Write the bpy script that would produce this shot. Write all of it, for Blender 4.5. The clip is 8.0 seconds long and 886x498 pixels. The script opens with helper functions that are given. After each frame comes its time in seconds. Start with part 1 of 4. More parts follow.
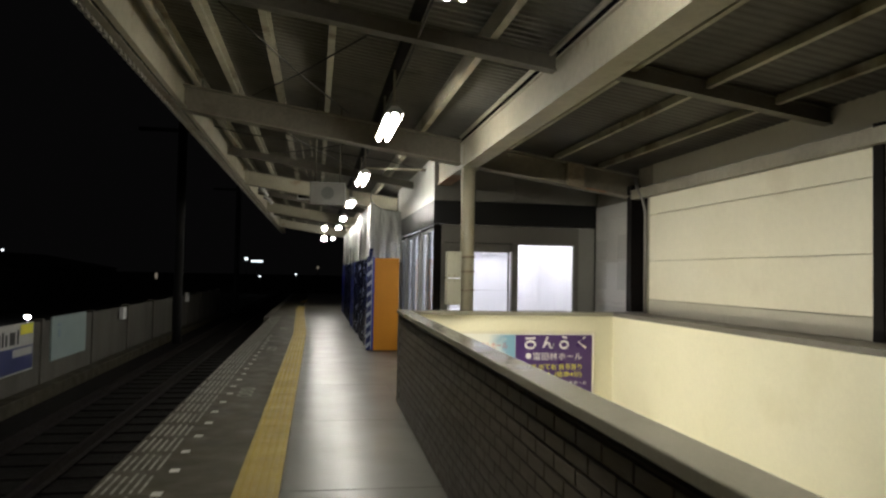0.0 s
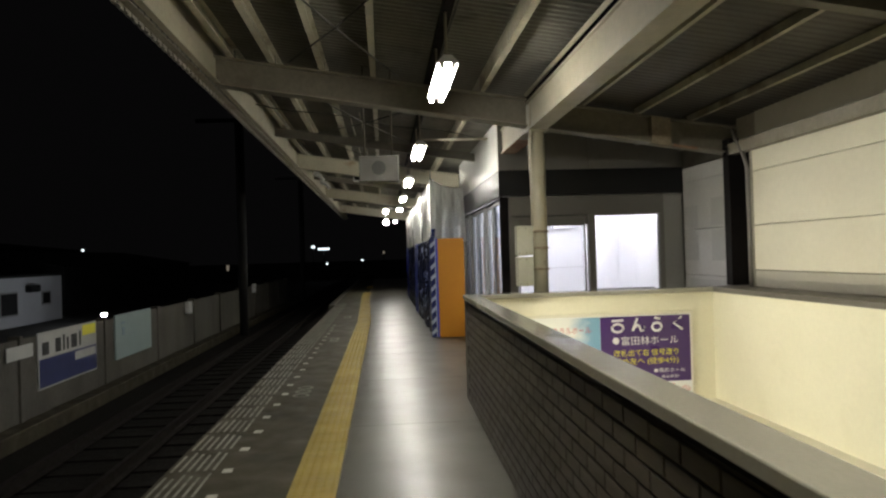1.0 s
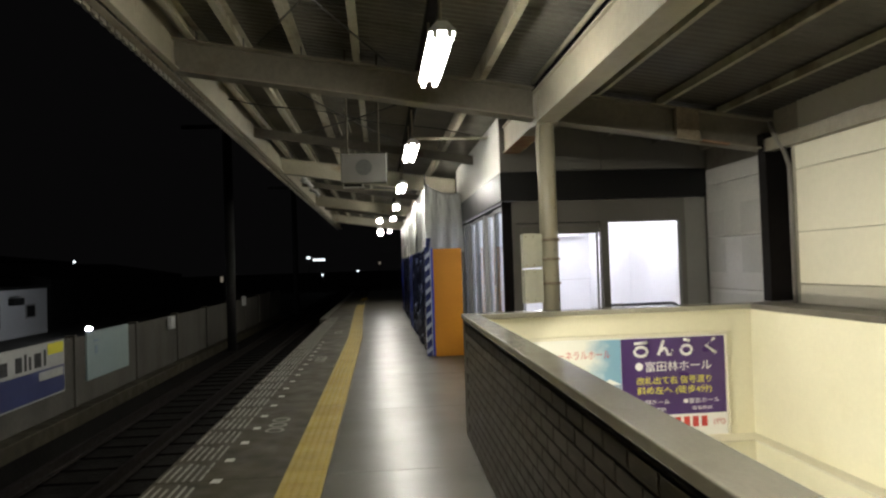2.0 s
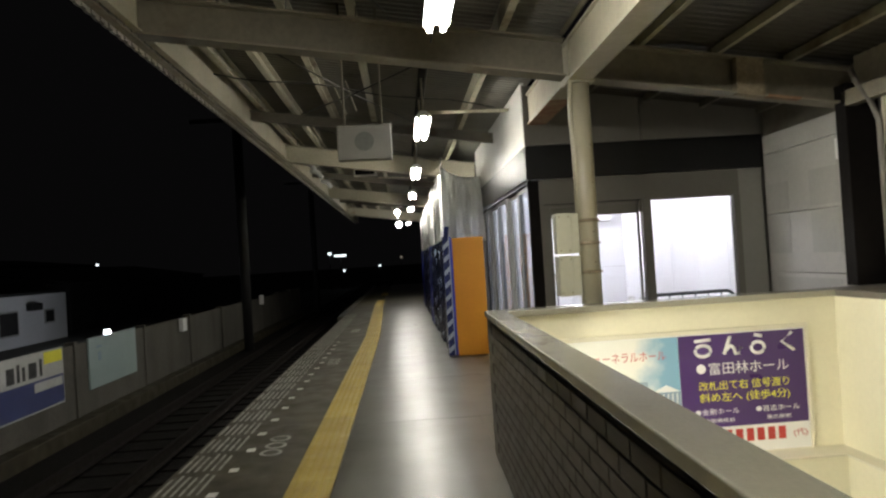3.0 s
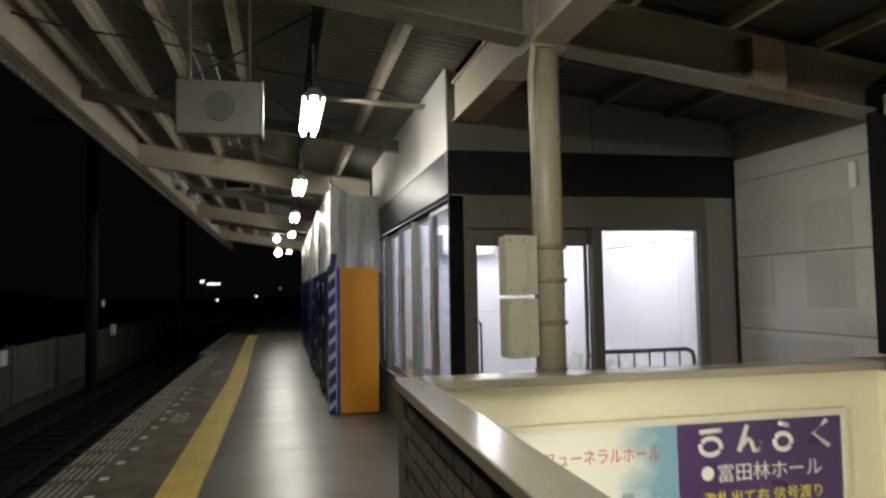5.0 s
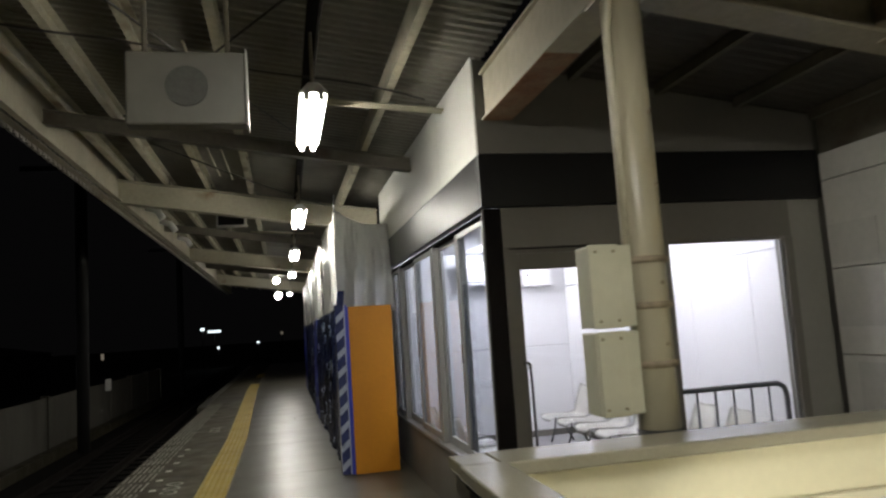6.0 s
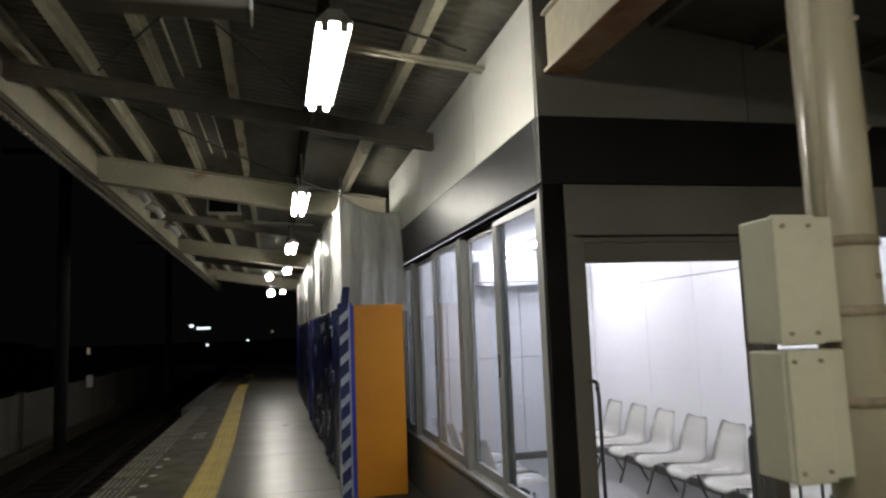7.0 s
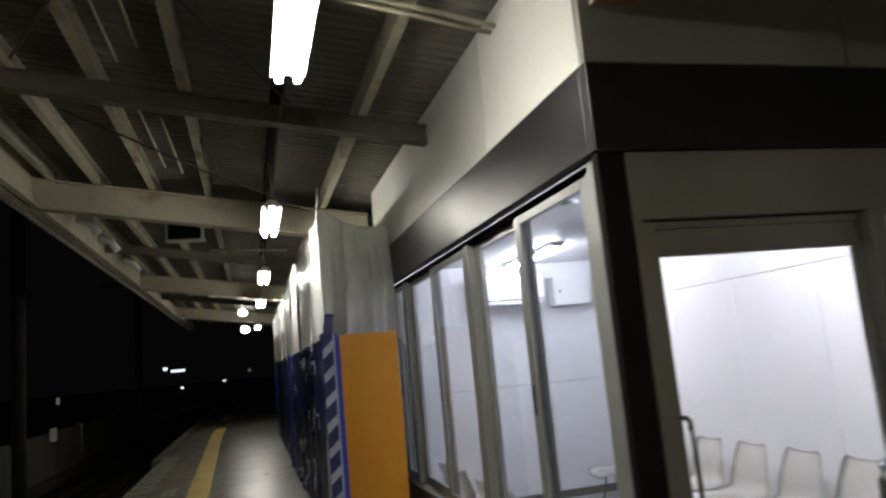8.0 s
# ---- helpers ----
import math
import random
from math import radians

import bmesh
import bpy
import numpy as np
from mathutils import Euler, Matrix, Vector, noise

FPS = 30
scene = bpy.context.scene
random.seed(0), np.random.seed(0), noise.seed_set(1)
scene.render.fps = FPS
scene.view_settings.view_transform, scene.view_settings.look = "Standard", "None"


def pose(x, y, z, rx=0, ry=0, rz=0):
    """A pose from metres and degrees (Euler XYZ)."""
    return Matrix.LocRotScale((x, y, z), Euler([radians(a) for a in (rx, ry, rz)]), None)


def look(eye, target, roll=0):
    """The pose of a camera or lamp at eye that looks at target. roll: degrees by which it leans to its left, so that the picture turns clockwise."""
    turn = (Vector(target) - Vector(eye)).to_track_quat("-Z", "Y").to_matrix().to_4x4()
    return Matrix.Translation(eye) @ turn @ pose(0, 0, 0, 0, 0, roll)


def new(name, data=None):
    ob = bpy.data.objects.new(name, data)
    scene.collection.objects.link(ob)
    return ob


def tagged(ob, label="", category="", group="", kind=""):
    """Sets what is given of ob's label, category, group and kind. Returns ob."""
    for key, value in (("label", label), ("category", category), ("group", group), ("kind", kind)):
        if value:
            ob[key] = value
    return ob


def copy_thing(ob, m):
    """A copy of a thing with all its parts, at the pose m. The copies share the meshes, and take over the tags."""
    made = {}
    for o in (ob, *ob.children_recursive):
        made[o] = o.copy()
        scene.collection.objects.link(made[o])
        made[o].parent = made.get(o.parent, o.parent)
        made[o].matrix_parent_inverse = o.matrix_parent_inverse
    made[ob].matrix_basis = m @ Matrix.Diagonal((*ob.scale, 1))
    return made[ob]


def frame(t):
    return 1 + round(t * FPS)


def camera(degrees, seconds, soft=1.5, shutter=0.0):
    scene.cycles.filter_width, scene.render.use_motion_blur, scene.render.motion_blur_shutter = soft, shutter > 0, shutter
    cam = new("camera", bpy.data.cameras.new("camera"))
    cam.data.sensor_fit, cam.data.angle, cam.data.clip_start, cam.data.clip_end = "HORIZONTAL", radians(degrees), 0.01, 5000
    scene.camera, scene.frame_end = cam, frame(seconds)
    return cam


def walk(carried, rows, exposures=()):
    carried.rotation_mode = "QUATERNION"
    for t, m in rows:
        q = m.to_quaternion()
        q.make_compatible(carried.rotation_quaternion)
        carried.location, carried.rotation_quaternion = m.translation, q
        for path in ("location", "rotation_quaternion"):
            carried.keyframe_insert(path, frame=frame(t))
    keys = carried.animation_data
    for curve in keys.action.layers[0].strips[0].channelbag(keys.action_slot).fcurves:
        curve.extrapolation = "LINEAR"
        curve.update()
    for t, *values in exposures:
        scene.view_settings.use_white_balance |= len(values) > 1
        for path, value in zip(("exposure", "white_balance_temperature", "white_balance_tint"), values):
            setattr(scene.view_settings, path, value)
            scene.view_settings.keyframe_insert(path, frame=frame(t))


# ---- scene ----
cam = camera(63.4, 8.0, soft=2.3, shutter=0.5)
PATH = [
    (0, (0.165, -0.158, 1.531), (0.51, 1.81, 1.602), 1.1),
    (0.5, (0.247, 0.322, 1.565), (0.566, 2.294, 1.663), 0.2),
    (1, (0.299, 0.845, 1.527), (0.464, 2.838, 1.544), -1.7),
    (1.5, (0.332, 1.345, 1.556), (0.528, 3.334, 1.608), -1.3),
    (3, (0.526, 2.939, 1.518), (0.638, 4.935, 1.546), -3.6),
    (3.5, (0.504, 3.39, 1.515), (0.716, 5.379, 1.554), -3.1),
    (4, (0.59, 3.929, 1.492), (0.975, 5.891, 1.53), -1.8),
    (4.5, (0.595, 4.403, 1.509), (0.899, 6.378, 1.444), -2.3),
    (5, (0.586, 4.889, 1.53), (1.023, 6.837, 1.645), -1.0),
    (6.5, (0.592, 6.503, 1.553), (1.02, 8.444, 1.771), -4.3),
    (7, (0.536, 6.996, 1.566), (0.996, 8.929, 1.789), -2.2),
    (7.5, (0.564, 7.493, 1.563), (1.156, 9.38, 1.86), -2.9),
    (8, (0.582, 8.013, 1.582), (1.112, 9.919, 1.877), -5.4),
]
walk(cam, [(t, look(eye, target, roll)) for t, eye, target, roll in PATH],
     exposures=[(0.0, 0.21), (1.5, 0.32), (3.0, 0.42), (3.5, 0.36), (4.5, 0.09), (6.5, 0.06), (7.2, -0.06), (8.0, -0.10)])

# ---- world: a night sky with a faint glow of the town ----
world = bpy.data.worlds.new("night")
scene.world = world
world.use_nodes = True
world.node_tree.nodes["Background"].inputs[0].default_value = (0.105, 0.10, 0.105, 1)
world.node_tree.nodes["Background"].inputs[1].default_value = 0.016
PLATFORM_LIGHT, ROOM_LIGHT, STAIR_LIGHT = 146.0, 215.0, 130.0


# ---- materials ----
def nodes_of(name):
    m = bpy.data.materials.new(name)
    m.use_nodes = True
    return m, m.node_tree.nodes, m.node_tree.links, m.node_tree.nodes["Principled BSDF"]


def noise_of(nt, links, scale, detail=4.0, stretch=(1, 1, 1), rough=0.55, offset=0.0):
    geo = nt.new("ShaderNodeNewGeometry")
    mp = nt.new("ShaderNodeMapping")
    mp.inputs["Scale"].default_value = stretch
    mp.inputs["Location"].default_value = (offset, offset * 0.7, offset * 1.3)
    links.new(geo.outputs["Position"], mp.inputs["Vector"])
    n = nt.new("ShaderNodeTexNoise")
    n.inputs["Scale"].default_value = scale
    n.inputs["Detail"].default_value = detail
    n.inputs["Roughness"].default_value = rough
    links.new(mp.outputs["Vector"], n.inputs["Vector"])
    return n.outputs["Fac"]


def ramp(nt, links, fac, a, b, lo=0.35, hi=0.65):
    r = nt.new("ShaderNodeValToRGB")
    r.color_ramp.elements[0].position, r.color_ramp.elements[1].position = lo, hi
    r.color_ramp.elements[0].color = (*a, 1) if len(a) == 3 else a
    r.color_ramp.elements[1].color = (*b, 1) if len(b) == 3 else b
    links.new(fac, r.inputs["Fac"])
    return r.outputs["Color"]


def mixed(nt, links, fac, a, b, blend="MIX"):
    n = nt.new("ShaderNodeMix")
    n.data_type, n.blend_type = "RGBA", blend
    if isinstance(fac, float):
        n.inputs["Factor"].default_value = fac
    else:
        links.new(fac, n.inputs["Factor"])
    for v, k in ((a, 6), (b, 7)):
        if isinstance(v, tuple):
            n.inputs[k].default_value = (*v, 1)
        else:
            links.new(v, n.inputs[k])
    return n.outputs[2]


def surface(name, a, b, scale=2.0, rough=(0.45, 0.65), metal=0.0, fine=45.0, grain=0.12, bump=0.15, bump_far=0.003,
            stain=None, stain_scale=1.3, stain_lo=0.58, stain_hi=0.72, stretch=(1, 1, 1), piece=0.0, spec=0.5, lo=0.22, hi=0.78):
    """Paint or mineral: broad colour drift, fine grain, stains with a shape of their own, uneven gloss and relief."""
    m, nt, links, p = nodes_of(name)
    broad = noise_of(nt, links, scale, 2.5, stretch)
    small = noise_of(nt, links, fine, 3, stretch, offset=3.1)
    col = ramp(nt, links, broad, a, b, lo, hi)
    g = 1 - grain
    col = mixed(nt, links, 1.0, col, ramp(nt, links, small, (g, g, g), (1, 1, 1), 0.3, 0.7), "MULTIPLY")
    if stain:
        mask = ramp(nt, links, noise_of(nt, links, stain_scale, 4, stretch, 0.55, 9.7), (0, 0, 0), (1, 1, 1), stain_lo, stain_hi)
        col = mixed(nt, links, mask, col, stain)
    if piece:
        info = nt.new("ShaderNodeObjectInfo")
        lo = 1 - piece
        col = mixed(nt, links, 1.0, col, ramp(nt, links, info.outputs["Random"], (lo, lo, lo), (1, 1, 1), 0, 1), "MULTIPLY")
    links.new(col, p.inputs["Base Color"])
    r = nt.new("ShaderNodeMapRange")
    r.inputs["From Min"].default_value, r.inputs["From Max"].default_value = 0.2, 0.8
    r.inputs["To Min"].default_value, r.inputs["To Max"].default_value = rough
    links.new(noise_of(nt, links, scale * 2.3, 2, stretch, 0.5, 5.3), r.inputs["Value"])
    links.new(r.outputs["Result"], p.inputs["Roughness"])
    p.inputs["Metallic"].default_value = metal
    p.inputs["Specular IOR Level"].default_value = spec
    if bump:
        bp = nt.new("ShaderNodeBump")
        bp.inputs["Strength"].default_value, bp.inputs["Distance"].default_value = bump, bump_far
        links.new(small, bp.inputs["Height"])
        links.new(bp.outputs["Normal"], p.inputs["Normal"])
    return m


def glowing(name, colour, strength):
    m, nt, links, p = nodes_of(name)
    p.inputs["Base Color"].default_value = (0.8, 0.8, 0.8, 1)
    p.inputs["Emission Color"].default_value = (*colour, 1)
    p.inputs["Emission Strength"].default_value = strength
    return m


def glass_of(name, tint=(0.93, 0.95, 0.95)):
    m, nt, links, p = nodes_of(name)
    nt.remove(p)
    clear, gloss, mix, fr = nt.new("ShaderNodeBsdfTransparent"), nt.new("ShaderNodeBsdfGlossy"), nt.new("ShaderNodeMixShader"), nt.new("ShaderNodeLayerWeight")
    clear.inputs["Color"].default_value = (*tint, 1)
    gloss.inputs["Roughness"].default_value = 0.02
    power, scale = nt.new("ShaderNodeMath"), nt.new("ShaderNodeMath")
    power.operation, scale.operation = "POWER", "MULTIPLY_ADD"
    power.inputs[1].default_value = 5.0
    links.new(fr.outputs["Facing"], power.inputs[0])
    links.new(power.outputs[0], scale.inputs[0])
    scale.inputs[1].default_value, scale.inputs[2].default_value = 0.5, 0.025
    links.new(scale.outputs[0], mix.inputs[0])
    links.new(clear.outputs[0], mix.inputs[1])
    links.new(gloss.outputs[0], mix.inputs[2])
    links.new(mix.outputs[0], nt["Material Output"].inputs["Surface"])
    return m


CONCRETE = surface("worn_concrete", (0.064, 0.060, 0.049), (0.135, 0.129, 0.106), 0.9, (0.27, 0.34), fine=60.0, grain=0.12, bump=0.0, piece=0.05, spec=0.30, lo=0.15, hi=0.85,
                   stain=(0.052, 0.044, 0.031), stain_scale=1.1, stain_lo=0.46, stain_hi=0.80)
EDGE_CONCRETE = surface("rough_concrete", (0.036, 0.031, 0.0185), (0.064, 0.055, 0.034), 1.6, (0.45, 0.8), fine=60, grain=0.35, bump=0.4, bump_far=0.004,
                        stain=(0.024, 0.021, 0.015), stain_scale=1.8, spec=0.22)
OLD_WALL = surface("weathered_wall", (0.045, 0.041, 0.034), (0.115, 0.106, 0.088), 0.7, (0.7, 0.95), fine=30, grain=0.3, bump=0.4, bump_far=0.006,
                   stain=(0.08, 0.075, 0.06), stain_scale=1.0, stain_lo=0.5, stain_hi=0.75, stretch=(1, 1, 0.4))
# track colours held near black: the night's darkness is put into them
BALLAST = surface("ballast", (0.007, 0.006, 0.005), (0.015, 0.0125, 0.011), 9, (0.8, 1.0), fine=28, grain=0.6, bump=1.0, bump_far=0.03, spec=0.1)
SLEEPER = surface("night_dark_sleeper", (0.007, 0.006, 0.005), (0.014, 0.0118, 0.0103), 5, (0.8, 1.0), grain=0.4, spec=0.1)
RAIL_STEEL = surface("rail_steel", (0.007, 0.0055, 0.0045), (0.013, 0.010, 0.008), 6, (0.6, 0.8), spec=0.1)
YELLOW = surface("yellow_tactile_paint", (0.30, 0.212, 0.03), (0.385, 0.28, 0.045), 2.0, (0.4, 0.7), fine=55, grain=0.25,
                 stain=(0.20, 0.14, 0.04), stain_scale=3.5, stain_lo=0.6, stain_hi=0.85, piece=0.16)
WHITE_MARK = surface("worn_white_paint", (0.22, 0.213, 0.186), (0.34, 0.33, 0.295), 5, (0.5, 0.8), fine=70, grain=0.35,
                     stain=(0.10, 0.093, 0.075), stain_scale=7, stain_lo=0.5, stain_hi=0.7)
CREAM_STEEL = surface("cream_painted_steel", (0.35, 0.325, 0.24), (0.47, 0.435, 0.33), 1.4, (0.35, 0.6), fine=22, grain=0.14,
                      stain=(0.22, 0.15, 0.08), stain_scale=2.6, stain_lo=0.64, stain_hi=0.8)
PURLIN_PAINT = surface("patchy_cream_steel", (0.31, 0.287, 0.212), (0.52, 0.482, 0.36), 2.2, (0.4, 0.6), fine=25, grain=0.2,
                       stain=(0.12, 0.085, 0.045), stain_scale=2.2, stain_lo=0.55, stain_hi=0.72)
DOT_MARK = surface("white_dot_paint", (0.46, 0.45, 0.41), (0.58, 0.57, 0.52), 5, (0.5, 0.8), fine=70, grain=0.3)
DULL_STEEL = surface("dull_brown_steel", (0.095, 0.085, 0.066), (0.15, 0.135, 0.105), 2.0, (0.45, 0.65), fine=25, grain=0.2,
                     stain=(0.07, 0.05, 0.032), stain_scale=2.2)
DARK_DECK = surface("dark_roof_sheets", (0.042, 0.037, 0.029), (0.072, 0.065, 0.052), 1.1, (0.5, 0.7), fine=18, grain=0.2,
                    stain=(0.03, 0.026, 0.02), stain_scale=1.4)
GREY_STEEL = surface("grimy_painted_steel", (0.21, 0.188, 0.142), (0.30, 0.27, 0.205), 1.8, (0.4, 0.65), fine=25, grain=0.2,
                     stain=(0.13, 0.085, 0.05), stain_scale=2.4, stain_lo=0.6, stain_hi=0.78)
WEB_STEEL = surface("shaded_web_paint", (0.15, 0.134, 0.10), (0.215, 0.193, 0.146), 1.8, (0.45, 0.65), fine=25, grain=0.2,
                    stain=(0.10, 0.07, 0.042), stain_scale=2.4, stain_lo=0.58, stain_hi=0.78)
DECK = surface("corrugated_deck", (0.165, 0.158, 0.136), (0.265, 0.254, 0.218), 1.0, (0.4, 0.6), fine=18, grain=0.15, metal=0.25,
               stain=(0.09, 0.075, 0.06), stain_scale=1.2)
PANEL = surface("cream_siding", (0.66, 0.62, 0.48), (0.74, 0.70, 0.56), 0.8, (0.4, 0.6), fine=20, grain=0.05, bump=0.08,
                stain=(0.55, 0.5, 0.38), stain_scale=1.4, stain_lo=0.6, stain_hi=0.9, piece=0.04)
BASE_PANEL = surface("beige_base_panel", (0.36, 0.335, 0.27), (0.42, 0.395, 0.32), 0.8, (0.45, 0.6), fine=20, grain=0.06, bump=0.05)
PLASTER = surface("cream_stair_wall", (0.72, 0.68, 0.50), (0.80, 0.76, 0.58), 0.9, (0.45, 0.65), fine=35, grain=0.05, bump=0.1,
                  stain=(0.62, 0.57, 0.38), stain_scale=1.1, stain_lo=0.58, stain_hi=0.9)
WHITE_SIDING = surface("white_siding", (0.40, 0.392, 0.362), (0.50, 0.49, 0.455), 1.0, (0.5, 0.7), fine=25, grain=0.08,
                       stain=(0.33, 0.318, 0.285), stain_scale=2.0, stain_lo=0.58, stain_hi=0.85)
PATCH = surface("overpainted_patch", (0.37, 0.36, 0.333), (0.43, 0.42, 0.39), 2.0, (0.55, 0.75), fine=25, grain=0.08)
WHITE_PANEL = surface("white_metal_panel", (0.46, 0.46, 0.43), (0.53, 0.53, 0.495), 0.7, (0.3, 0.42), fine=15, grain=0.03, bump=0.03)
UPPER_FRONT = surface("shaded_front_panel", (0.15, 0.142, 0.128), (0.19, 0.181, 0.162), 0.9, (0.45, 0.6), fine=20, grain=0.06, bump=0.05)
BAND = surface("dark_metal_fascia", (0.006, 0.006, 0.007), (0.009, 0.0085, 0.009), 1.0, (0.36, 0.42), fine=15, grain=0.1, bump=0.05, metal=0.0, spec=0.33)
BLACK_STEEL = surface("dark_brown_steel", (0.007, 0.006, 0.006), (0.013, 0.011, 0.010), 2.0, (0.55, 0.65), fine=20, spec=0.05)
GREY_PANEL = surface("warm_grey_panel", (0.14, 0.13, 0.113), (0.18, 0.168, 0.147), 0.9, (0.4, 0.55), fine=20, grain=0.06, bump=0.05)
ALU = surface("aluminium_frame", (0.27, 0.272, 0.268), (0.35, 0.352, 0.345), 3.0, (0.3, 0.42), metal=0.35, fine=40, grain=0.06, bump=0.03, stretch=(1, 1, 0.1))
CHROME = surface("brushed_steel_tube", (0.5, 0.5, 0.5), (0.62, 0.62, 0.62), 4.0, (0.18, 0.3), metal=0.95, bump=0)
DARK_TUBE = surface("grey_steel_tube", (0.12, 0.12, 0.13), (0.18, 0.18, 0.19), 4.0, (0.3, 0.45), metal=0.5, bump=0)
WALL_TILE = surface("dark_brown_tile", (0.092, 0.074, 0.055), (0.135, 0.110, 0.083), 5.0, (0.32, 0.5), fine=60, grain=0.3, bump=0.3, bump_far=0.002,
                    stretch=(1, 0.25, 2), piece=0.16)
GROUT = surface("dark_tile_joint", (0.050, 0.040, 0.030), (0.070, 0.057, 0.043), 3.0, (0.7, 0.9), fine=50, grain=0.2)
END_PANEL = surface("pale_grey_panel", (0.25, 0.24, 0.218), (0.30, 0.29, 0.264), 0.9, (0.45, 0.6), fine=20, grain=0.06, bump=0.05)
CAP = surface("beige_stone_cap", (0.28, 0.262, 0.202), (0.34, 0.32, 0.25), 1.5, (0.14, 0.26), fine=90, grain=0.12, bump=0.05,
              stain=(0.24, 0.215, 0.165), stain_scale=3.5, stain_lo=0.6, stain_hi=0.85)
SHELF = surface("dark_grey_ledge", (0.09, 0.08, 0.065), (0.15, 0.13, 0.105), 1.6, (0.4, 0.6), fine=40)
COLUMN = surface("cream_painted_column", (0.29, 0.265, 0.188), (0.38, 0.345, 0.256), 2.2, (0.25, 0.42), fine=18, grain=0.08,
                 stain=(0.34, 0.26, 0.13), stain_scale=3.2, stain_lo=0.6, stain_hi=0.8, stretch=(1, 1, 0.4))
BOX_PAINT = surface("cream_enclosure_paint", (0.44, 0.43, 0.33), (0.52, 0.51, 0.40), 2.5, (0.35, 0.5), fine=22, grain=0.06,
                    stain=(0.44, 0.41, 0.30), stain_scale=5, stain_lo=0.62, stain_hi=0.8)
RUST = surface("rusty_strap", (0.20, 0.155, 0.10), (0.33, 0.28, 0.20), 9, (0.5, 0.8), fine=40, grain=0.3)
RUST_RED = surface("red_rust", (0.26, 0.10, 0.045), (0.40, 0.30, 0.2), 5, (0.6, 0.85), fine=30, grain=0.3)
ORANGE = surface("orange_painted_board", (0.55, 0.205, 0.002), (0.63, 0.25, 0.003), 1.2, (0.5, 0.62), fine=25, grain=0.06, bump=0.06,
                 stain=(0.47, 0.18, 0.004), stain_scale=2.0, stain_lo=0.6, stain_hi=0.85)
BLUE_SHEET = surface("dark_blue_vinyl", (0.018, 0.024, 0.085), (0.035, 0.046, 0.14), 3.0, (0.14, 0.26), fine=20, grain=0.2, bump=0.2, bump_far=0.01)
BLUE_BRIGHT = surface("bright_blue_vinyl", (0.02, 0.03, 0.30), (0.04, 0.06, 0.45), 2.0, (0.3, 0.45), fine=20, grain=0.1)
TAPE_GLINT = surface("silver_tape_and_glint", (0.30, 0.34, 0.42), (0.45, 0.50, 0.58), 6, (0.25, 0.4), metal=0.3, bump=0.1)
SHEET = surface("white_plastic_sheet", (0.78, 0.78, 0.75), (0.85, 0.85, 0.82), 2.0, (0.3, 0.45), fine=12, grain=0.06, bump=0.1, bump_far=0.006)
ROOM_WALL = surface("white_wallboard", (0.78, 0.78, 0.79), (0.82, 0.82, 0.83), 0.8, (0.5, 0.65), fine=30, grain=0.02, bump=0.03)
ROOM_FLOOR = surface("grey_vinyl_floor", (0.30, 0.30, 0.31), (0.37, 0.37, 0.38), 2.0, (0.25, 0.4), fine=80, grain=0.2)
SEAT = surface("ivory_plastic", (0.80, 0.79, 0.74), (0.86, 0.85, 0.80), 2.0, (0.2, 0.3), fine=30, grain=0.03, bump=0.02)
WHITE_PLASTIC = surface("white_plastic", (0.72, 0.72, 0.71), (0.78, 0.78, 0.77), 2.0, (0.3, 0.45), fine=30, grain=0.03, bump=0.02)
SPEAKER_SHADE = surface("shaded_enclosure", (0.07, 0.066, 0.053), (0.092, 0.087, 0.07), 2.0, (0.4, 0.55), fine=20, grain=0.08)
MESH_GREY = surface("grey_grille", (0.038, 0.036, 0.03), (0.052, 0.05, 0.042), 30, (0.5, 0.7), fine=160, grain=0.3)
RUBBER = surface("black_rubber", (0.015, 0.015, 0.015), (0.03, 0.03, 0.03), 5, (0.5, 0.8))
CABLE = surface("black_cable", (0.03, 0.028, 0.025), (0.06, 0.055, 0.05), 5, (0.5, 0.7))
PURPLE = surface("purple_print", (0.046, 0.016, 0.105), (0.056, 0.021, 0.122), 1.5, (0.25, 0.35), fine=30, grain=0.04, bump=0.0)
PAPER = surface("white_print", (0.74, 0.74, 0.72), (0.8, 0.8, 0.78), 1.5, (0.25, 0.35), fine=30, grain=0.02, bump=0.0)
OLD_PRINT = surface("weathered_white_print", (0.38, 0.38, 0.36), (0.48, 0.48, 0.45), 2.5, (0.5, 0.7), fine=30, grain=0.15, bump=0.0)
INK_YELLOW = surface("yellow_print", (0.80, 0.74, 0.05), (0.84, 0.78, 0.08), 1.5, (0.3, 0.4), bump=0)
INK_RED = surface("red_print", (0.44, 0.035, 0.03), (0.50, 0.05, 0.04), 1.5, (0.3, 0.4), bump=0)
INK_BLUE = surface("blue_print", (0.045, 0.052, 0.13), (0.06, 0.07, 0.17), 1.5, (0.3, 0.4), bump=0)
INK_TEAL = surface("pale_teal_print", (0.30, 0.38, 0.38), (0.36, 0.44, 0.43), 1.5, (0.3, 0.4), bump=0)
INK_GREY = surface("grey_blue_print", (0.22, 0.30, 0.38), (0.30, 0.38, 0.46), 3, (0.3, 0.4), bump=0)
HOUSE_WALL = surface("white_render", (0.52, 0.53, 0.56), (0.6, 0.61, 0.64), 0.5, (0.7, 0.9), fine=10)
DARK = surface("dark_structure", (0.008, 0.008, 0.009), (0.014, 0.0135, 0.0135), 0.6, (0.7, 0.9), fine=6, grain=0.2)
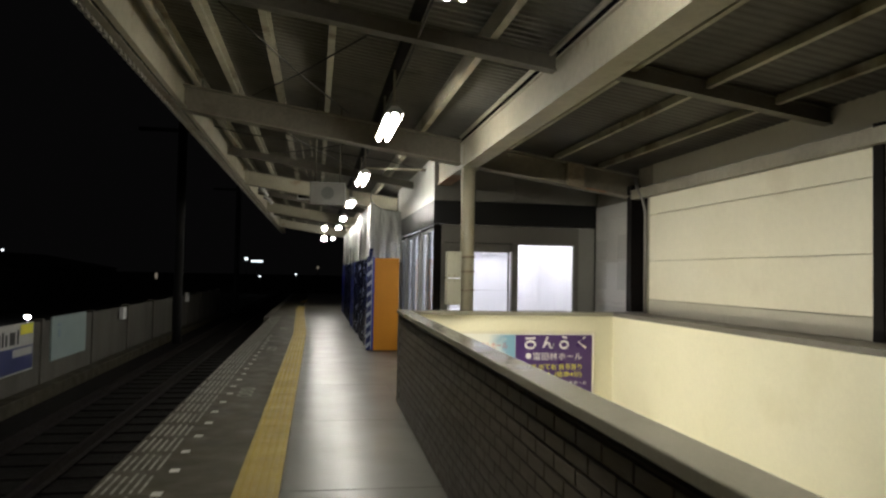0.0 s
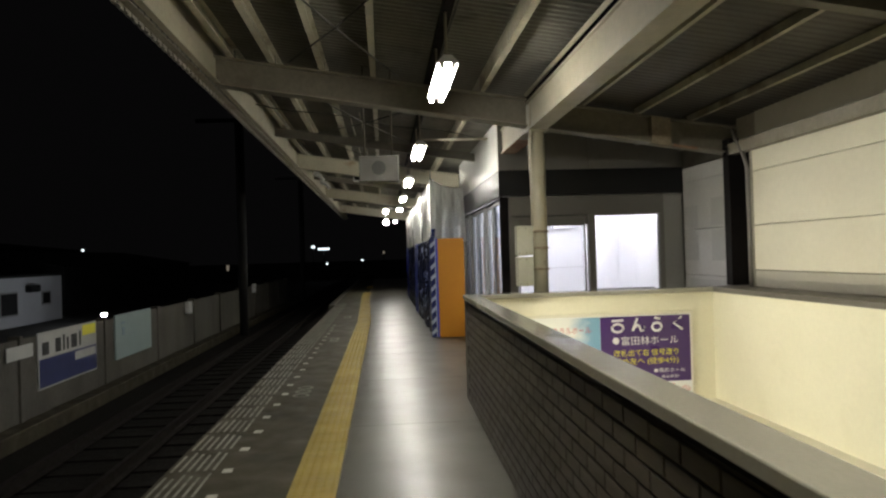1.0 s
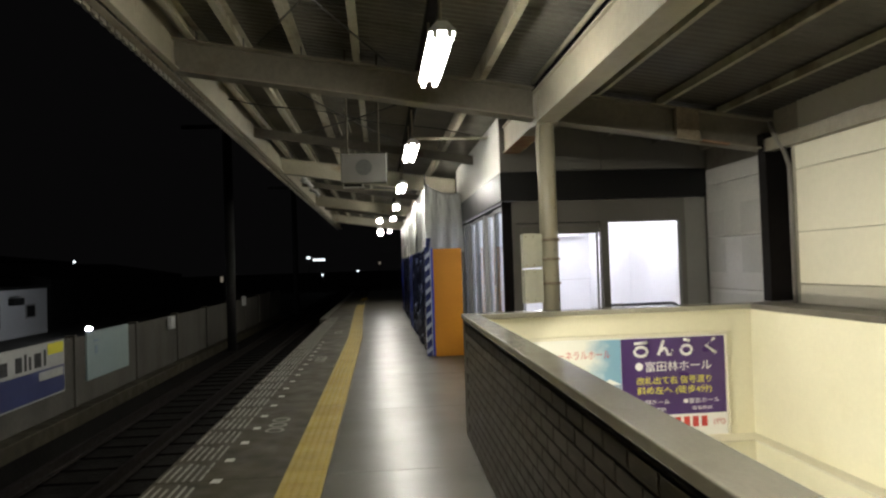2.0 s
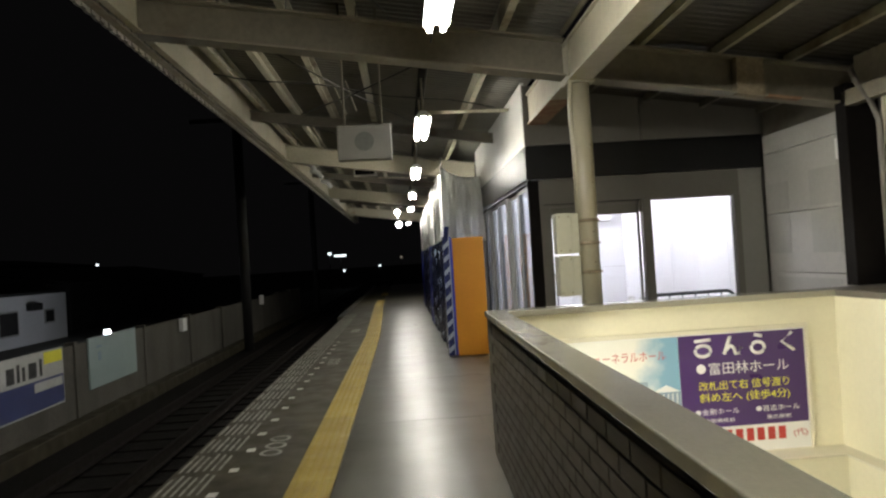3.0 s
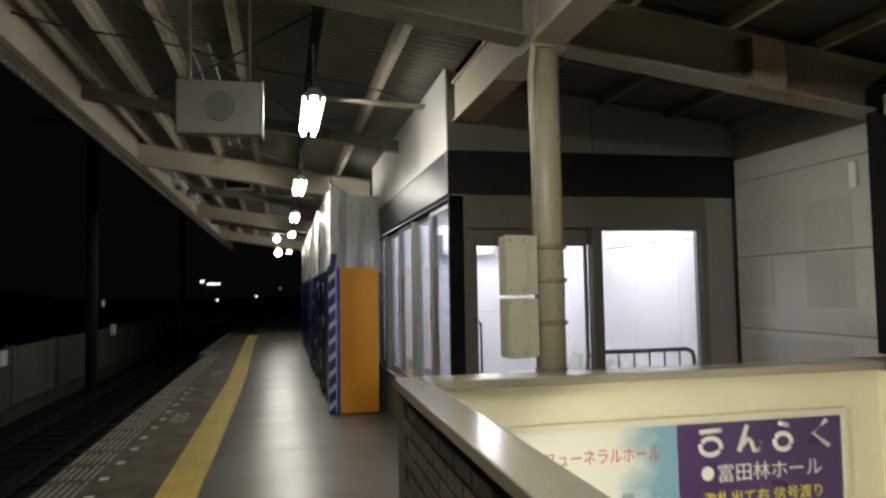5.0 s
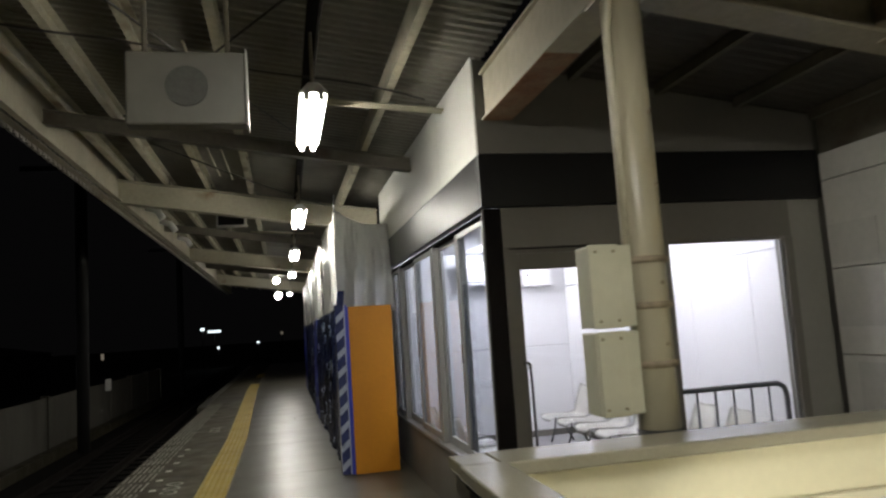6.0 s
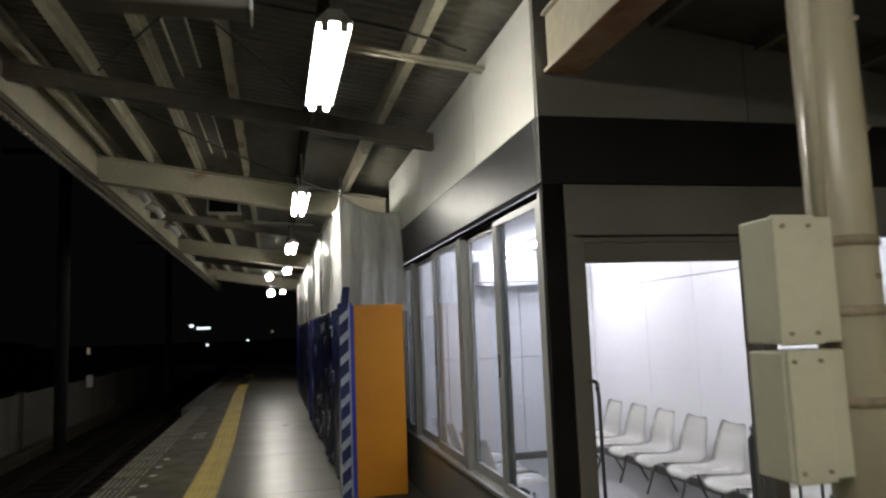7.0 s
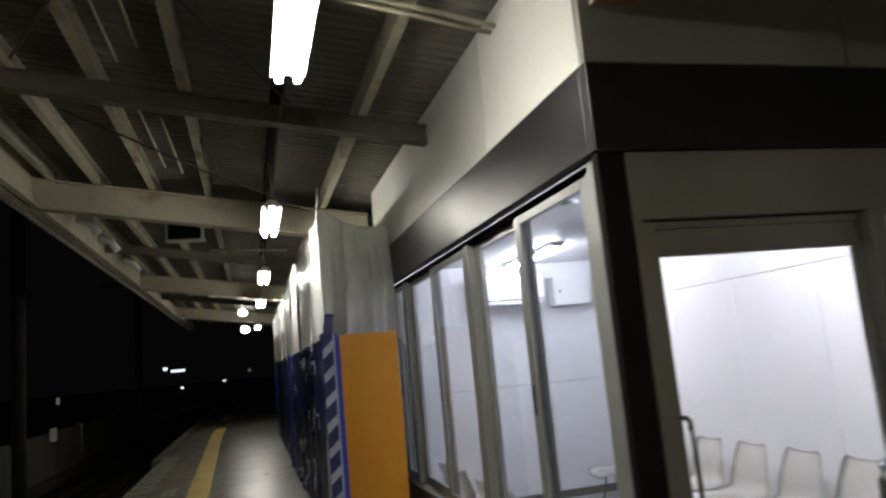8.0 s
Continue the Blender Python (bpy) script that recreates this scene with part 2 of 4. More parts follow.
FENCE_FAR = surface("dark_far_ground", (0.02, 0.02, 0.018), (0.04, 0.038, 0.032), 0.3, (0.8, 1.0), fine=4, grain=0.3)
GLASS = glass_of("window_glass", (0.97, 0.98, 0.98))
SIDE_GLASS = glass_of("tinted_side_glass", (0.80, 0.83, 0.855))
TUBE = glowing("platform_tube_glow", (1.0, 0.965, 0.86), PLATFORM_LIGHT)
ROOM_TUBE = glowing("room_tube_glow", (0.92, 0.90, 1.0), ROOM_LIGHT)
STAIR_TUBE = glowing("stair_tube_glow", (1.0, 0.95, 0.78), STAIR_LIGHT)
FAR_GLOW = glowing("distant_lamp_glow", (0.85, 0.95, 1.0), 1.6)
YARD_GLOW = glowing("yard_lamp_glow", (0.9, 0.95, 1.0), 230.0)
FLOOD = glowing("floodlight_glow", (1.0, 0.97, 0.9), 130.0)
FAR_WARM = glowing("distant_warm_glow", (1.0, 0.85, 0.65), 0.12)


def sky_print():
    """A printed picture: pale paper that turns to a blue sky with clouds towards one side."""
    m, nt, links, p = nodes_of("sky_print")
    geo, sep = nt.new("ShaderNodeNewGeometry"), nt.new("ShaderNodeSeparateXYZ")
    links.new(geo.outputs["Position"], sep.inputs[0])
    add = nt.new("ShaderNodeMath")
    add.operation = "MULTIPLY_ADD"
    links.new(noise_of(nt, links, 3.5, 4), add.inputs[0])
    add.inputs[1].default_value = 0.55
    links.new(sep.outputs["X"], add.inputs[2])
    links.new(ramp(nt, links, mapped(nt, links, add.outputs[0], 2.50, 2.74), (0.74, 0.74, 0.68), (0.20, 0.37, 0.50), 0.1, 0.9), p.inputs["Base Color"])
    p.inputs["Roughness"].default_value = 0.3
    return m


def mapped(nt, links, value, lo, hi):
    r = nt.new("ShaderNodeMapRange")
    r.inputs["From Min"].default_value, r.inputs["From Max"].default_value = lo, hi
    links.new(value, r.inputs["Value"])
    return r.outputs["Result"]


SKY_PRINT = sky_print()


# ---- building blocks ----
def box(bm, x0, x1, y0, y1, z0, z1, bevel=0.0, m=None):
    vs = [bm.verts.new(Vector(c) if m is None else m @ Vector(c)) for c in
          ((x0, y0, z0), (x1, y0, z0), (x1, y1, z0), (x0, y1, z0), (x0, y0, z1), (x1, y0, z1), (x1, y1, z1), (x0, y1, z1))]
    fs = [bm.faces.new([vs[i] for i in q]) for q in ((3, 2, 1, 0), (4, 5, 6, 7), (0, 1, 5, 4), (1, 2, 6, 5), (2, 3, 7, 6), (3, 0, 4, 7))]
    if bevel:
        es = {e for f in fs for e in f.edges}
        bmesh.ops.bevel(bm, geom=list(es), offset=bevel, segments=2, affect="EDGES", profile=0.5)
    return bm


def a_box(x0, x1, y0, y1, z0, z1, bevel=0.0, m=None):
    return box(bmesh.new(), x0, x1, y0, y1, z0, z1, bevel, m)


def tube(bm, points, radius, sides=8, closed_ends=True):
    """A round bar along a line of points."""
    pts = [Vector(p) for p in points]
    rings = []
    for i, p in enumerate(pts):
        d = (pts[min(i + 1, len(pts) - 1)] - pts[max(i - 1, 0)]).normalized()
        up = Vector((0, 0, 1)) if abs(d.z) < 0.9 else Vector((1, 0, 0))
        u = d.cross(up).normalized()
        v = d.cross(u).normalized()
        rings.append([bm.verts.new(p + radius * (math.cos(a) * u + math.sin(a) * v)) for a in [2 * math.pi * k / sides for k in range(sides)]])
    for r0, r1 in zip(rings, rings[1:]):
        for k in range(sides):
            f = bm.faces.new((r0[k], r0[(k + 1) % sides], r1[(k + 1) % sides], r1[k]))
            f.smooth = True
    if closed_ends:
        bm.faces.new(rings[0][::-1])
        bm.faces.new(rings[-1])
    return bm


def a_tube(points, radius, sides=8):
    return tube(bmesh.new(), points, radius, sides)


def prism(profile, axis, a, b, bm=None):
    """A profile of (u, v) pairs pushed along an axis: 'x' takes (y, z), 'y' takes (x, z)."""
    bm = bm or bmesh.new()
    place = (lambda u, v, w: (w, u, v)) if axis == "x" else (lambda u, v, w: (u, w, v))
    r0 = [bm.verts.new(place(u, v, a)) for u, v in profile]
    r1 = [bm.verts.new(place(u, v, b)) for u, v in profile]
    n = len(profile)
    for k in range(n):
        bm.faces.new((r0[k], r0[(k + 1) % n], r1[(k + 1) % n], r1[k]))
    bm.faces.new(r0[::-1])
    bm.faces.new(r1)
    return bm


def mesh_of(name, bm, material):
    bmesh.ops.recalc_face_normals(bm, faces=bm.faces[:])
    me = bpy.data.meshes.new(name)
    bm.to_mesh(me)
    bm.free()
    me.materials.append(material)
    return me


def part(name, bm, material, parent, label=""):
    ob = new(name, mesh_of(name, bm, material))
    ob.parent = parent
    if parent is not None:
        ob.matrix_parent_inverse = parent.matrix_basis.inverted() if parent.parent is None else Matrix()
    return tagged(ob, label)


def thing(name, label, category, group="", kind="", at=(0, 0, 0)):
    ob = new(name)
    ob.empty_display_size = 0.1
    ob.location = at
    return tagged(ob, label, category, group, kind)


def solid(name, bm, material, label, category, group="", kind=""):
    return tagged(new(name, mesh_of(name, bm, material)), label, category, group, kind)


def cloth(bm, corner, u, v, nu, nv, sag, seed, thick=0.006):
    """A hanging sheet: a grid over the edges u and v with folds along v."""
    corner, u, v = Vector(corner), Vector(u), Vector(v)
    n = u.cross(v).normalized()
    grid = []
    for j in range(nv + 1):
        row = []
        for i in range(nu + 1):
            a, b = i / nu, j / nv
            p = corner + a * u + b * v
            w = noise.noise(Vector((a * u.length * 3.2 + seed, b * v.length * 0.9, seed))) + 0.5 * noise.noise(Vector((a * u.length * 9 + seed, b * v.length * 3.5, seed * 2)))
            row.append(bm.verts.new(p + n * sag * w))
        grid.append(row)
    fs = []
    for j in range(nv):
        for i in range(nu):
            f = bm.faces.new((grid[j][i], grid[j][i + 1], grid[j + 1][i + 1], grid[j + 1][i]))
            f.smooth = True
            fs.append(f)
    bmesh.ops.solidify(bm, geom=fs, thickness=thick)
    return bm


def lettering(name, body, size, x, y, z, material, parent, width=None, label=""):
    """Raised print that faces the platform's near end, its lower left corner at x, z."""
    c = bpy.data.curves.new(name, "FONT")
    c.body, c.size, c.extrude, c.resolution_u = body, size, 0.0006, 3
    probe = new("probe", c)
    bpy.context.view_layer.update()
    me = bpy.data.meshes.new_from_object(probe.evaluated_get(bpy.context.evaluated_depsgraph_get()))
    bpy.data.objects.remove(probe)
    xs, ys = [v.co.x for v in me.vertices], [v.co.y for v in me.vertices]
    k = width / (max(xs) - min(xs)) if width else 1.0
    me.transform(Matrix.Translation((x, y, z)) @ Matrix.Rotation(math.pi / 2, 4, "X") @ Matrix.Diagonal((k, 1, 1, 1)) @ Matrix.Translation((-min(xs), -min(ys), 0)))
    me.materials.append(material)
    me.name = name
    ob = new(name, me)
    ob.parent = parent
    ob.matrix_parent_inverse = parent.matrix_basis.inverted()
    return tagged(ob, label)


# ---- the ground, the track and the far side ----
ground = bmesh.new()
box(ground, -400, 400, -60, 700, -1.6, -1.42)
solid("ground", ground, FENCE_FAR, "dark earth beyond the railway at night", "ground", kind="structure")
solid("track_bed", prism([(-5.5, -1.42), (-5.2, -1.18), (-1.42, -1.18), (-1.32, -1.42)], "y", -20, 110), BALLAST, "stone ballast under the railway track, coloured near black for night", "ballast", kind="structure")
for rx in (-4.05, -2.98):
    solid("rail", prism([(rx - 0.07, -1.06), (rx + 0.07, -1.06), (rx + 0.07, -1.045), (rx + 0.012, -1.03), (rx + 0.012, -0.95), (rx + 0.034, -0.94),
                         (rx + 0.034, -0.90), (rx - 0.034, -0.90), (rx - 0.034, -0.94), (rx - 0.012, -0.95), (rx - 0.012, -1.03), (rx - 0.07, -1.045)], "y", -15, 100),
          RAIL_STEEL, "worn steel running rail, coloured near black for night", "rail", "rails of the track")
sleeper = solid("sleeper", a_box(-1.05, 1.05, -0.11, 0.11, -0.1, 0.0, 0.01), SLEEPER, "concrete sleeper bedded in ballast, coloured near black for night", "sleeper", "sleepers of the track")
sleeper.matrix_basis = pose(-3.515, 2.0, -1.155)
for k in range(1, 60):
    copy_thing(sleeper, pose(-3.515, 2.0 + 0.66 * k, -1.155))

WX = -5.62
far_wall = thing("wall_west", "weathered grey concrete boundary wall beyond the track", "wall", kind="structure")
WALL_BAYS = [(16.6 + 3.55 * (k - 6), 20.05 + 3.55 * (k - 6)) for k in range(14)]
for y0, y1 in WALL_BAYS:
    part("panel", a_box(WX - 0.10, WX, y0 + 0.006, y1 - 0.006, -1.42, 0.36, 0.008), OLD_WALL, far_wall)
    part("pier", a_box(WX - 0.16, WX + 0.035, y1 - 0.006, y1 + 0.106, -1.42, 0.42, 0.01), OLD_WALL, far_wall)
part("kerb", a_box(WX - 0.02, WX + 0.30, -10, 44, -1.42, -0.98, 0.02), EDGE_CONCRETE, far_wall)

info = thing("information_board", "white and blue information board on the boundary wall", "sign", at=(WX, 14.8, 0))
part("board", a_box(WX + 0.004, WX + 0.03, 13.56, 16.03, -0.58, 0.40, 0.004), OLD_PRINT, info)
part("blue_panel", a_box(WX + 0.03, WX + 0.034, 13.59, 16.0, -0.55, -0.06), INK_BLUE, info, "blue lower half")
part("yellow_patch", a_box(WX + 0.03, WX + 0.034, 15.35, 15.98, 0.17, 0.37), INK_YELLOW, info, "yellow corner")
part("white_bar", a_box(WX + 0.034, WX + 0.038, 15.0, 15.95, -0.25, -0.10), OLD_PRINT, info)
for k, (a, b) in enumerate([(13.7, 13.95), (14.2, 14.42), (14.5, 14.58), (14.66, 14.74), (14.85, 15.1), (15.2, 15.28)]):
    part("print_bar", a_box(WX + 0.030, WX + 0.034, a, b, 0.0, 0.22 + 0.03 * (k % 3)), RUBBER, info)
board2 = thing("notice_board", "pale teal notice board on the boundary wall", "sign", at=(WX, 18.2, 0))
part("board", a_box(WX + 0.004, WX + 0.04, 17.06, 19.45, -0.56, 0.42, 0.005), INK_TEAL, board2)
part("print_bar", a_box(WX + 0.04, WX + 0.044, 17.45, 17.6, -0.05, 0.12), INK_GREY, board2)
part("print_bar", a_box(WX + 0.04, WX + 0.044, 17.4, 17.65, 0.2, 0.25), INK_GREY, board2)
plate = solid("wall_plate", a_box(WX + 0.036, WX + 0.05, 12.5, 13.35, 0.05, 0.27, 0.004), OLD_PRINT, "small blank white plate on the boundary wall", "sign")
meter = solid("meter_box", a_box(WX + 0.04, WX + 0.16, 22.55, 22.9, 0.02, 0.36, 0.01), WHITE_PLASTIC, "small white box on the boundary wall", "box")
meter2 = solid("meter_box", a_box(WX + 0.04, WX + 0.16, 33.3, 33.7, 0.1, 0.5, 0.01), WHITE_PLASTIC, "small white box on the boundary wall", "box")
for py in (27.6, 47.0):
    pole = thing("utility_pole", "dark round pole beside the track", "pole", "poles beside the track", at=(-4.85, py, -1.2))
    part("shaft", a_tube([(-4.85, py, -1.42), (-4.85, py, 3), (-4.85, py, 8.5)], 0.16, 14), DARK, pole)
    part("crossarm", a_box(-6.4, -2.0, py - 0.06, py + 0.06, 6.6, 6.75, 0.01), DARK, pole)

HX = -18.0
house = thing("house", "white rendered house with dark windows beyond the track", "house", at=(-22.0, 37.0, -1.42))
part("wall", a_box(HX - 8, HX, 30.0, 43.3, -1.42, 1.02, 0.02), HOUSE_WALL, house)
part("roof", a_box(HX - 8.2, HX + 0.1, 29.8, 43.5, 1.02, 1.16, 0.02), DARK, house)
for a, b, z0, z1 in ((36.6, 38.3, -0.86, 0.33), (40.85, 41.85, -0.5, 0.23)):
    w = part("window", a_box(HX, HX + 0.05, a, b, z0, z1, 0.01), ALU, house)
    part("pane", a_box(HX + 0.046, HX + 0.054, a + 0.08, b - 0.08, z0 + 0.08, z1 - 0.08), DARK, w)
part("vent_hood", a_box(HX, HX + 0.35, 39.1, 40.1, 0.24, 0.6, 0.05), DARK, house)
for bx0, bx1, by0, by1, h in [(-32, -19, 46, 74, 1.5), (-60, -40, 62, 100, 3.6)]:
    b = thing("dark_building", "unlit building in the dark beyond the railway", "building", at=((bx0 + bx1) / 2, by0, -1.42))
    part("wall", a_box(bx0, bx1, by0, by1, -1.42, h, 0.05), DARK, b)
    part("roof", prism([(bx0 - 0.3, h), (bx1 + 0.3, h), ((bx0 + bx1) / 2, h + 1.2)], "y", by0 - 0.3, by1 + 0.3), DARK, b)


def far_lamp(x, y, z, w, h, material, what):
    lamp = thing("distant_lamp", what, "lamp", at=(x, y, z))
    part("pole", a_tube([(x, y + 0.2, -1.42), (x, y + 0.2, z)], 0.06, 6), DARK, lamp)
    part("lens", a_box(x - w / 2, x + w / 2, y, y + 0.15, z - h / 2, z + h / 2, 0.02), material, lamp)


far_lamp(-8.6, 93, 3.05, 0.42, 0.30, FAR_GLOW, "white street lamp far along the line")
far_lamp(-7.3, 93, 2.75, 1.45, 0.24, FAR_GLOW, "long white lamp far along the line")
far_lamp(-6.9, 93, 0.85, 0.24, 0.24, FAR_GLOW, "small white lamp low beside the line")
far_lamp(-2.45, 93, 1.2, 0.30, 0.16, FAR_GLOW, "small white lamp far along the line")
far_lamp(0.3, 93, 2.1, 0.25, 0.3, FAR_WARM, "dim warm lamp far along the line")
far_lamp(-19.3, 93, 0.7, 0.3, 0.7, FAR_WARM, "dim warm lamp beside the line")
far_lamp(-13.6, 37.6, -0.92, 0.22, 0.13, YARD_GLOW, "small white lamp behind the boundary wall")
far_lamp(-34.0, 86, 3.3, 0.24, 0.24, FAR_GLOW, "small white lamp in the town")

# ---- the platform ----
PX, PEND = -1.33, 50.6
platform = thing("platform", "worn grey concrete platform with a glossy trodden surface", "floor", kind="structure")
part("side_wall", a_box(PX + 0.12, PX + 0.3, -14.2, PEND, -1.42, -0.15), EDGE_CONCRETE, platform, "rough concrete platform face")
part("bed", a_box(PX + 0.3, 1.16, -14.2, PEND, -1.42, -0.05), EDGE_CONCRETE, platform)
part("bed", a_box(1.16, 7.0, 8.46, PEND, -1.42, -0.05), EDGE_CONCRETE, platform)
part("wider_edge", a_box(PX - 0.22, PX - 0.004, 24.6, PEND, -0.16, -0.002, 0.01), CONCRETE, platform, "paler edge slab")
part("filler", a_box(-0.056, -0.05, -14.2, PEND, -0.05, -0.006), EDGE_CONCRETE, platform)

# ---- the roof ----
SLOPE = -0.147


def under(x):
    """Height of the underside of the main roof beams."""
    return 3.225 + SLOPE * x


def sloped(x0, x1, y0, y1, lift, height):
    """A bar along x that follows the roof's slope."""
    bm = bmesh.new()
    pts = [(x0, under(x0) + lift), (x1, under(x1) + lift), (x1, under(x1) + lift + height), (x0, under(x0) + lift + height)]
    r0 = [bm.verts.new((x, y0, z)) for x, z in pts]
    r1 = [bm.verts.new((x, y1, z)) for x, z in pts]
    for k in range(4):
        bm.faces.new((r0[k], r0[(k + 1) % 4], r1[(k + 1) % 4], r1[k]))
    bm.faces.new(r0[::-1])
    bm.faces.new(r1)
    return bm


def roof_beam(y, main):
    h, lift, w = (0.30, -0.04, 0.20) if main else (0.13, 0.13, 0.11)
    # main beams short of y 10 are greyer than the far cream ones
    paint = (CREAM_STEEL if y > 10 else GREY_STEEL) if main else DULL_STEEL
    b = thing("roof_beam", "cream painted steel roof beam with rust stains" if main else "slim dark brown steel roof beam", "beam",
              "main roof beams" if main else "slim roof beams", at=(0, y, under(0)))
    for xa, xb in ((-1.42, 1.90), (2.10, 4.75)):
        if not main and xa > 0:
            lift = 0.195
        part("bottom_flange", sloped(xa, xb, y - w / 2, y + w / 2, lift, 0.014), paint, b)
        # near webs darker than their flanges: shade of the recess put into the colour
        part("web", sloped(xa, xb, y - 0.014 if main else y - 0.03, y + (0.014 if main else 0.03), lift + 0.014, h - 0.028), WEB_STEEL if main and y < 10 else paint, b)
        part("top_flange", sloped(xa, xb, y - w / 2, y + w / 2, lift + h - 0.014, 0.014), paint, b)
    if main:
        part("splice_plate", sloped(3.28, 3.50, y - 0.104, y - 0.0145, -0.048, h), RUST, b, "rusty splice plate")
        part("rust_patch", sloped(3.53, 3.80, y - 0.101, y - 0.02, -0.044, 0.017), RUST_RED, b, "rust-stained flange")
    return b


MAIN_Y, SLIM_Y = (-5.9, 1.3, 8.62, 15.75, 22.9, 30.0), (-2.3, 5.0, 12.8, 19.4, 26.4, 33.5)
for y in MAIN_Y:
    roof_beam(y, True)
for y in SLIM_Y:
    roof_beam(y, False)

ridge = thing("long_beam", "deep cream painted steel beam over the columns", "beam", at=(2.0, 3.0, 2.9))
part("bottom_flange", a_box(1.90, 2.10, -12, 10.34, 2.86, 2.876), CREAM_STEEL, ridge)
part("web", a_box(1.925, 2.075, -12, 10.34, 2.876, 3.164), CREAM_STEEL, ridge)
part("top_flange", a_box(1.90, 2.10, -12, 10.34, 3.164, 3.18), CREAM_STEEL, ridge)
part("rust_patch", a_box(1.902, 2.098, 9.2, 10.33, 2.855, 2.8595), RUST_RED, ridge, "rust-stained underside")
part("pipe", a_tube([(1.86, -12, 3.21), (1.86, 8.4, 3.21)], 0.02), CREAM_STEEL, ridge)


def purlin(x, y0, y1):
    z = under(x) + 0.262
    beam = thing("purlin", "cream painted channel purlin under the roof sheets", "purlin", "roof purlins", at=(x, y0, z))
    high, half = (0.16, 0.03) if x < 2 else (0.07, 0.022)
    cuts = [y0] + [c for c in (1.3, 8.62, 15.75, 22.9, 30.0) if y0 < c < y1] + [y1]
    for a, b in zip(cuts, cuts[1:]):
        # east lengths past y 9 take a duller colour to paint the dark there
        part("channel", prism([(x - half, z), (x + half, z), (x + half, z + 0.006), (x - half + 0.006, z + 0.006), (x - half + 0.006, z + high - 0.008),
                               (x + half, z + high - 0.008), (x + half, z + high), (x - half, z + high)], "y", a + 0.002, b - 0.002),
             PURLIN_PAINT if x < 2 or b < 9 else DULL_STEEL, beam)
        part("cleat", a_box(x + half + 0.001, x + half + 0.007, b - 0.10, b - 0.03, z - 0.006, z + high / 2), DULL_STEEL, beam)
    return beam


for x in (-1.24, -0.82, -0.30, 0.24, 1.41):
    purlin(x, -12, 36)
solid("cable_duct", a_box(0.79, 0.87, -12, 36, 3.37, 3.44, 0.004), BLACK_STEEL, "dark cable duct over the row of lamps", "duct")
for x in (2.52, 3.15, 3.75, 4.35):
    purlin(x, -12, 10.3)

# the corrugated deck: ribs across the platform
RIB = 0.10


def ribbed(xa, xb, lift, deep):
    """Roof sheets between two lines, with trapezoid ribs across the platform."""
    bm = bmesh.new()
    before = None
    for k in range(int(49 / RIB)):
        for dy, dz in ((0.0, 0.0), (0.035, 0.0), (0.05, deep), (0.085, deep)):
            y = -12.5 + k * RIB + dy
            row = [bm.verts.new((x, y, under(x) + lift + dz)) for x in (xa, xb)]
            if before:
                bm.faces.new((before[0], before[1], row[1], row[0]))
            before = row
    return bm


solid("ceiling", ribbed(-1.66, 2.0, 0.43, 0.022), DECK, "grey corrugated steel roof sheets seen from below", "ceiling", kind="structure")
# flatter and darker than the sheets over the platform
solid("ceiling", ribbed(2.0, 5.0, 0.335, 0.005), DARK_DECK, "dark brown roof sheets over the stairwell", "ceiling", kind="structure")

eave = thing("eave_beam", "cream painted steel edge beam along the roof", "beam", at=(-1.45, 10, 3.4))
part("channel", prism([(-1.44, 3.42), (-1.38, 3.42), (-1.38, 3.432), (-1.425, 3.432), (-1.425, 3.83), (-1.38, 3.83), (-1.38, 3.845), (-1.44, 3.845)], "y", -12, 36), CREAM_STEEL, eave)
trim = bmesh.new()
for k in range(640):
    y = -12 + 0.075 * k
    box(trim, -1.555, -1.535 + 0.010 * (k % 2), y, y + 0.073, 3.37 + 0.008 * (k % 2), 3.87)
tagged(part("corrugated_skirt", trim, DECK, eave, "grimy corrugated edge sheet"), kind="stuff")
part("gutter", prism([(-1.52, 3.40), (-1.45, 3.40), (-1.45, 3.408), (-1.52, 3.408)], "y", -12, 36), GREY_STEEL, eave)
for k, y in enumerate((17.3, 18.6, 20.6)):
    solid("downpipe_elbow", tube(bmesh.new(), [(-1.36, y, 3.62), (-1.2, y, 3.56), (-1.12, y, 3.44)], 0.055, 10), WHITE_PLASTIC, "short white pipe elbow under the roof edge", "pipe", "pipe elbows")


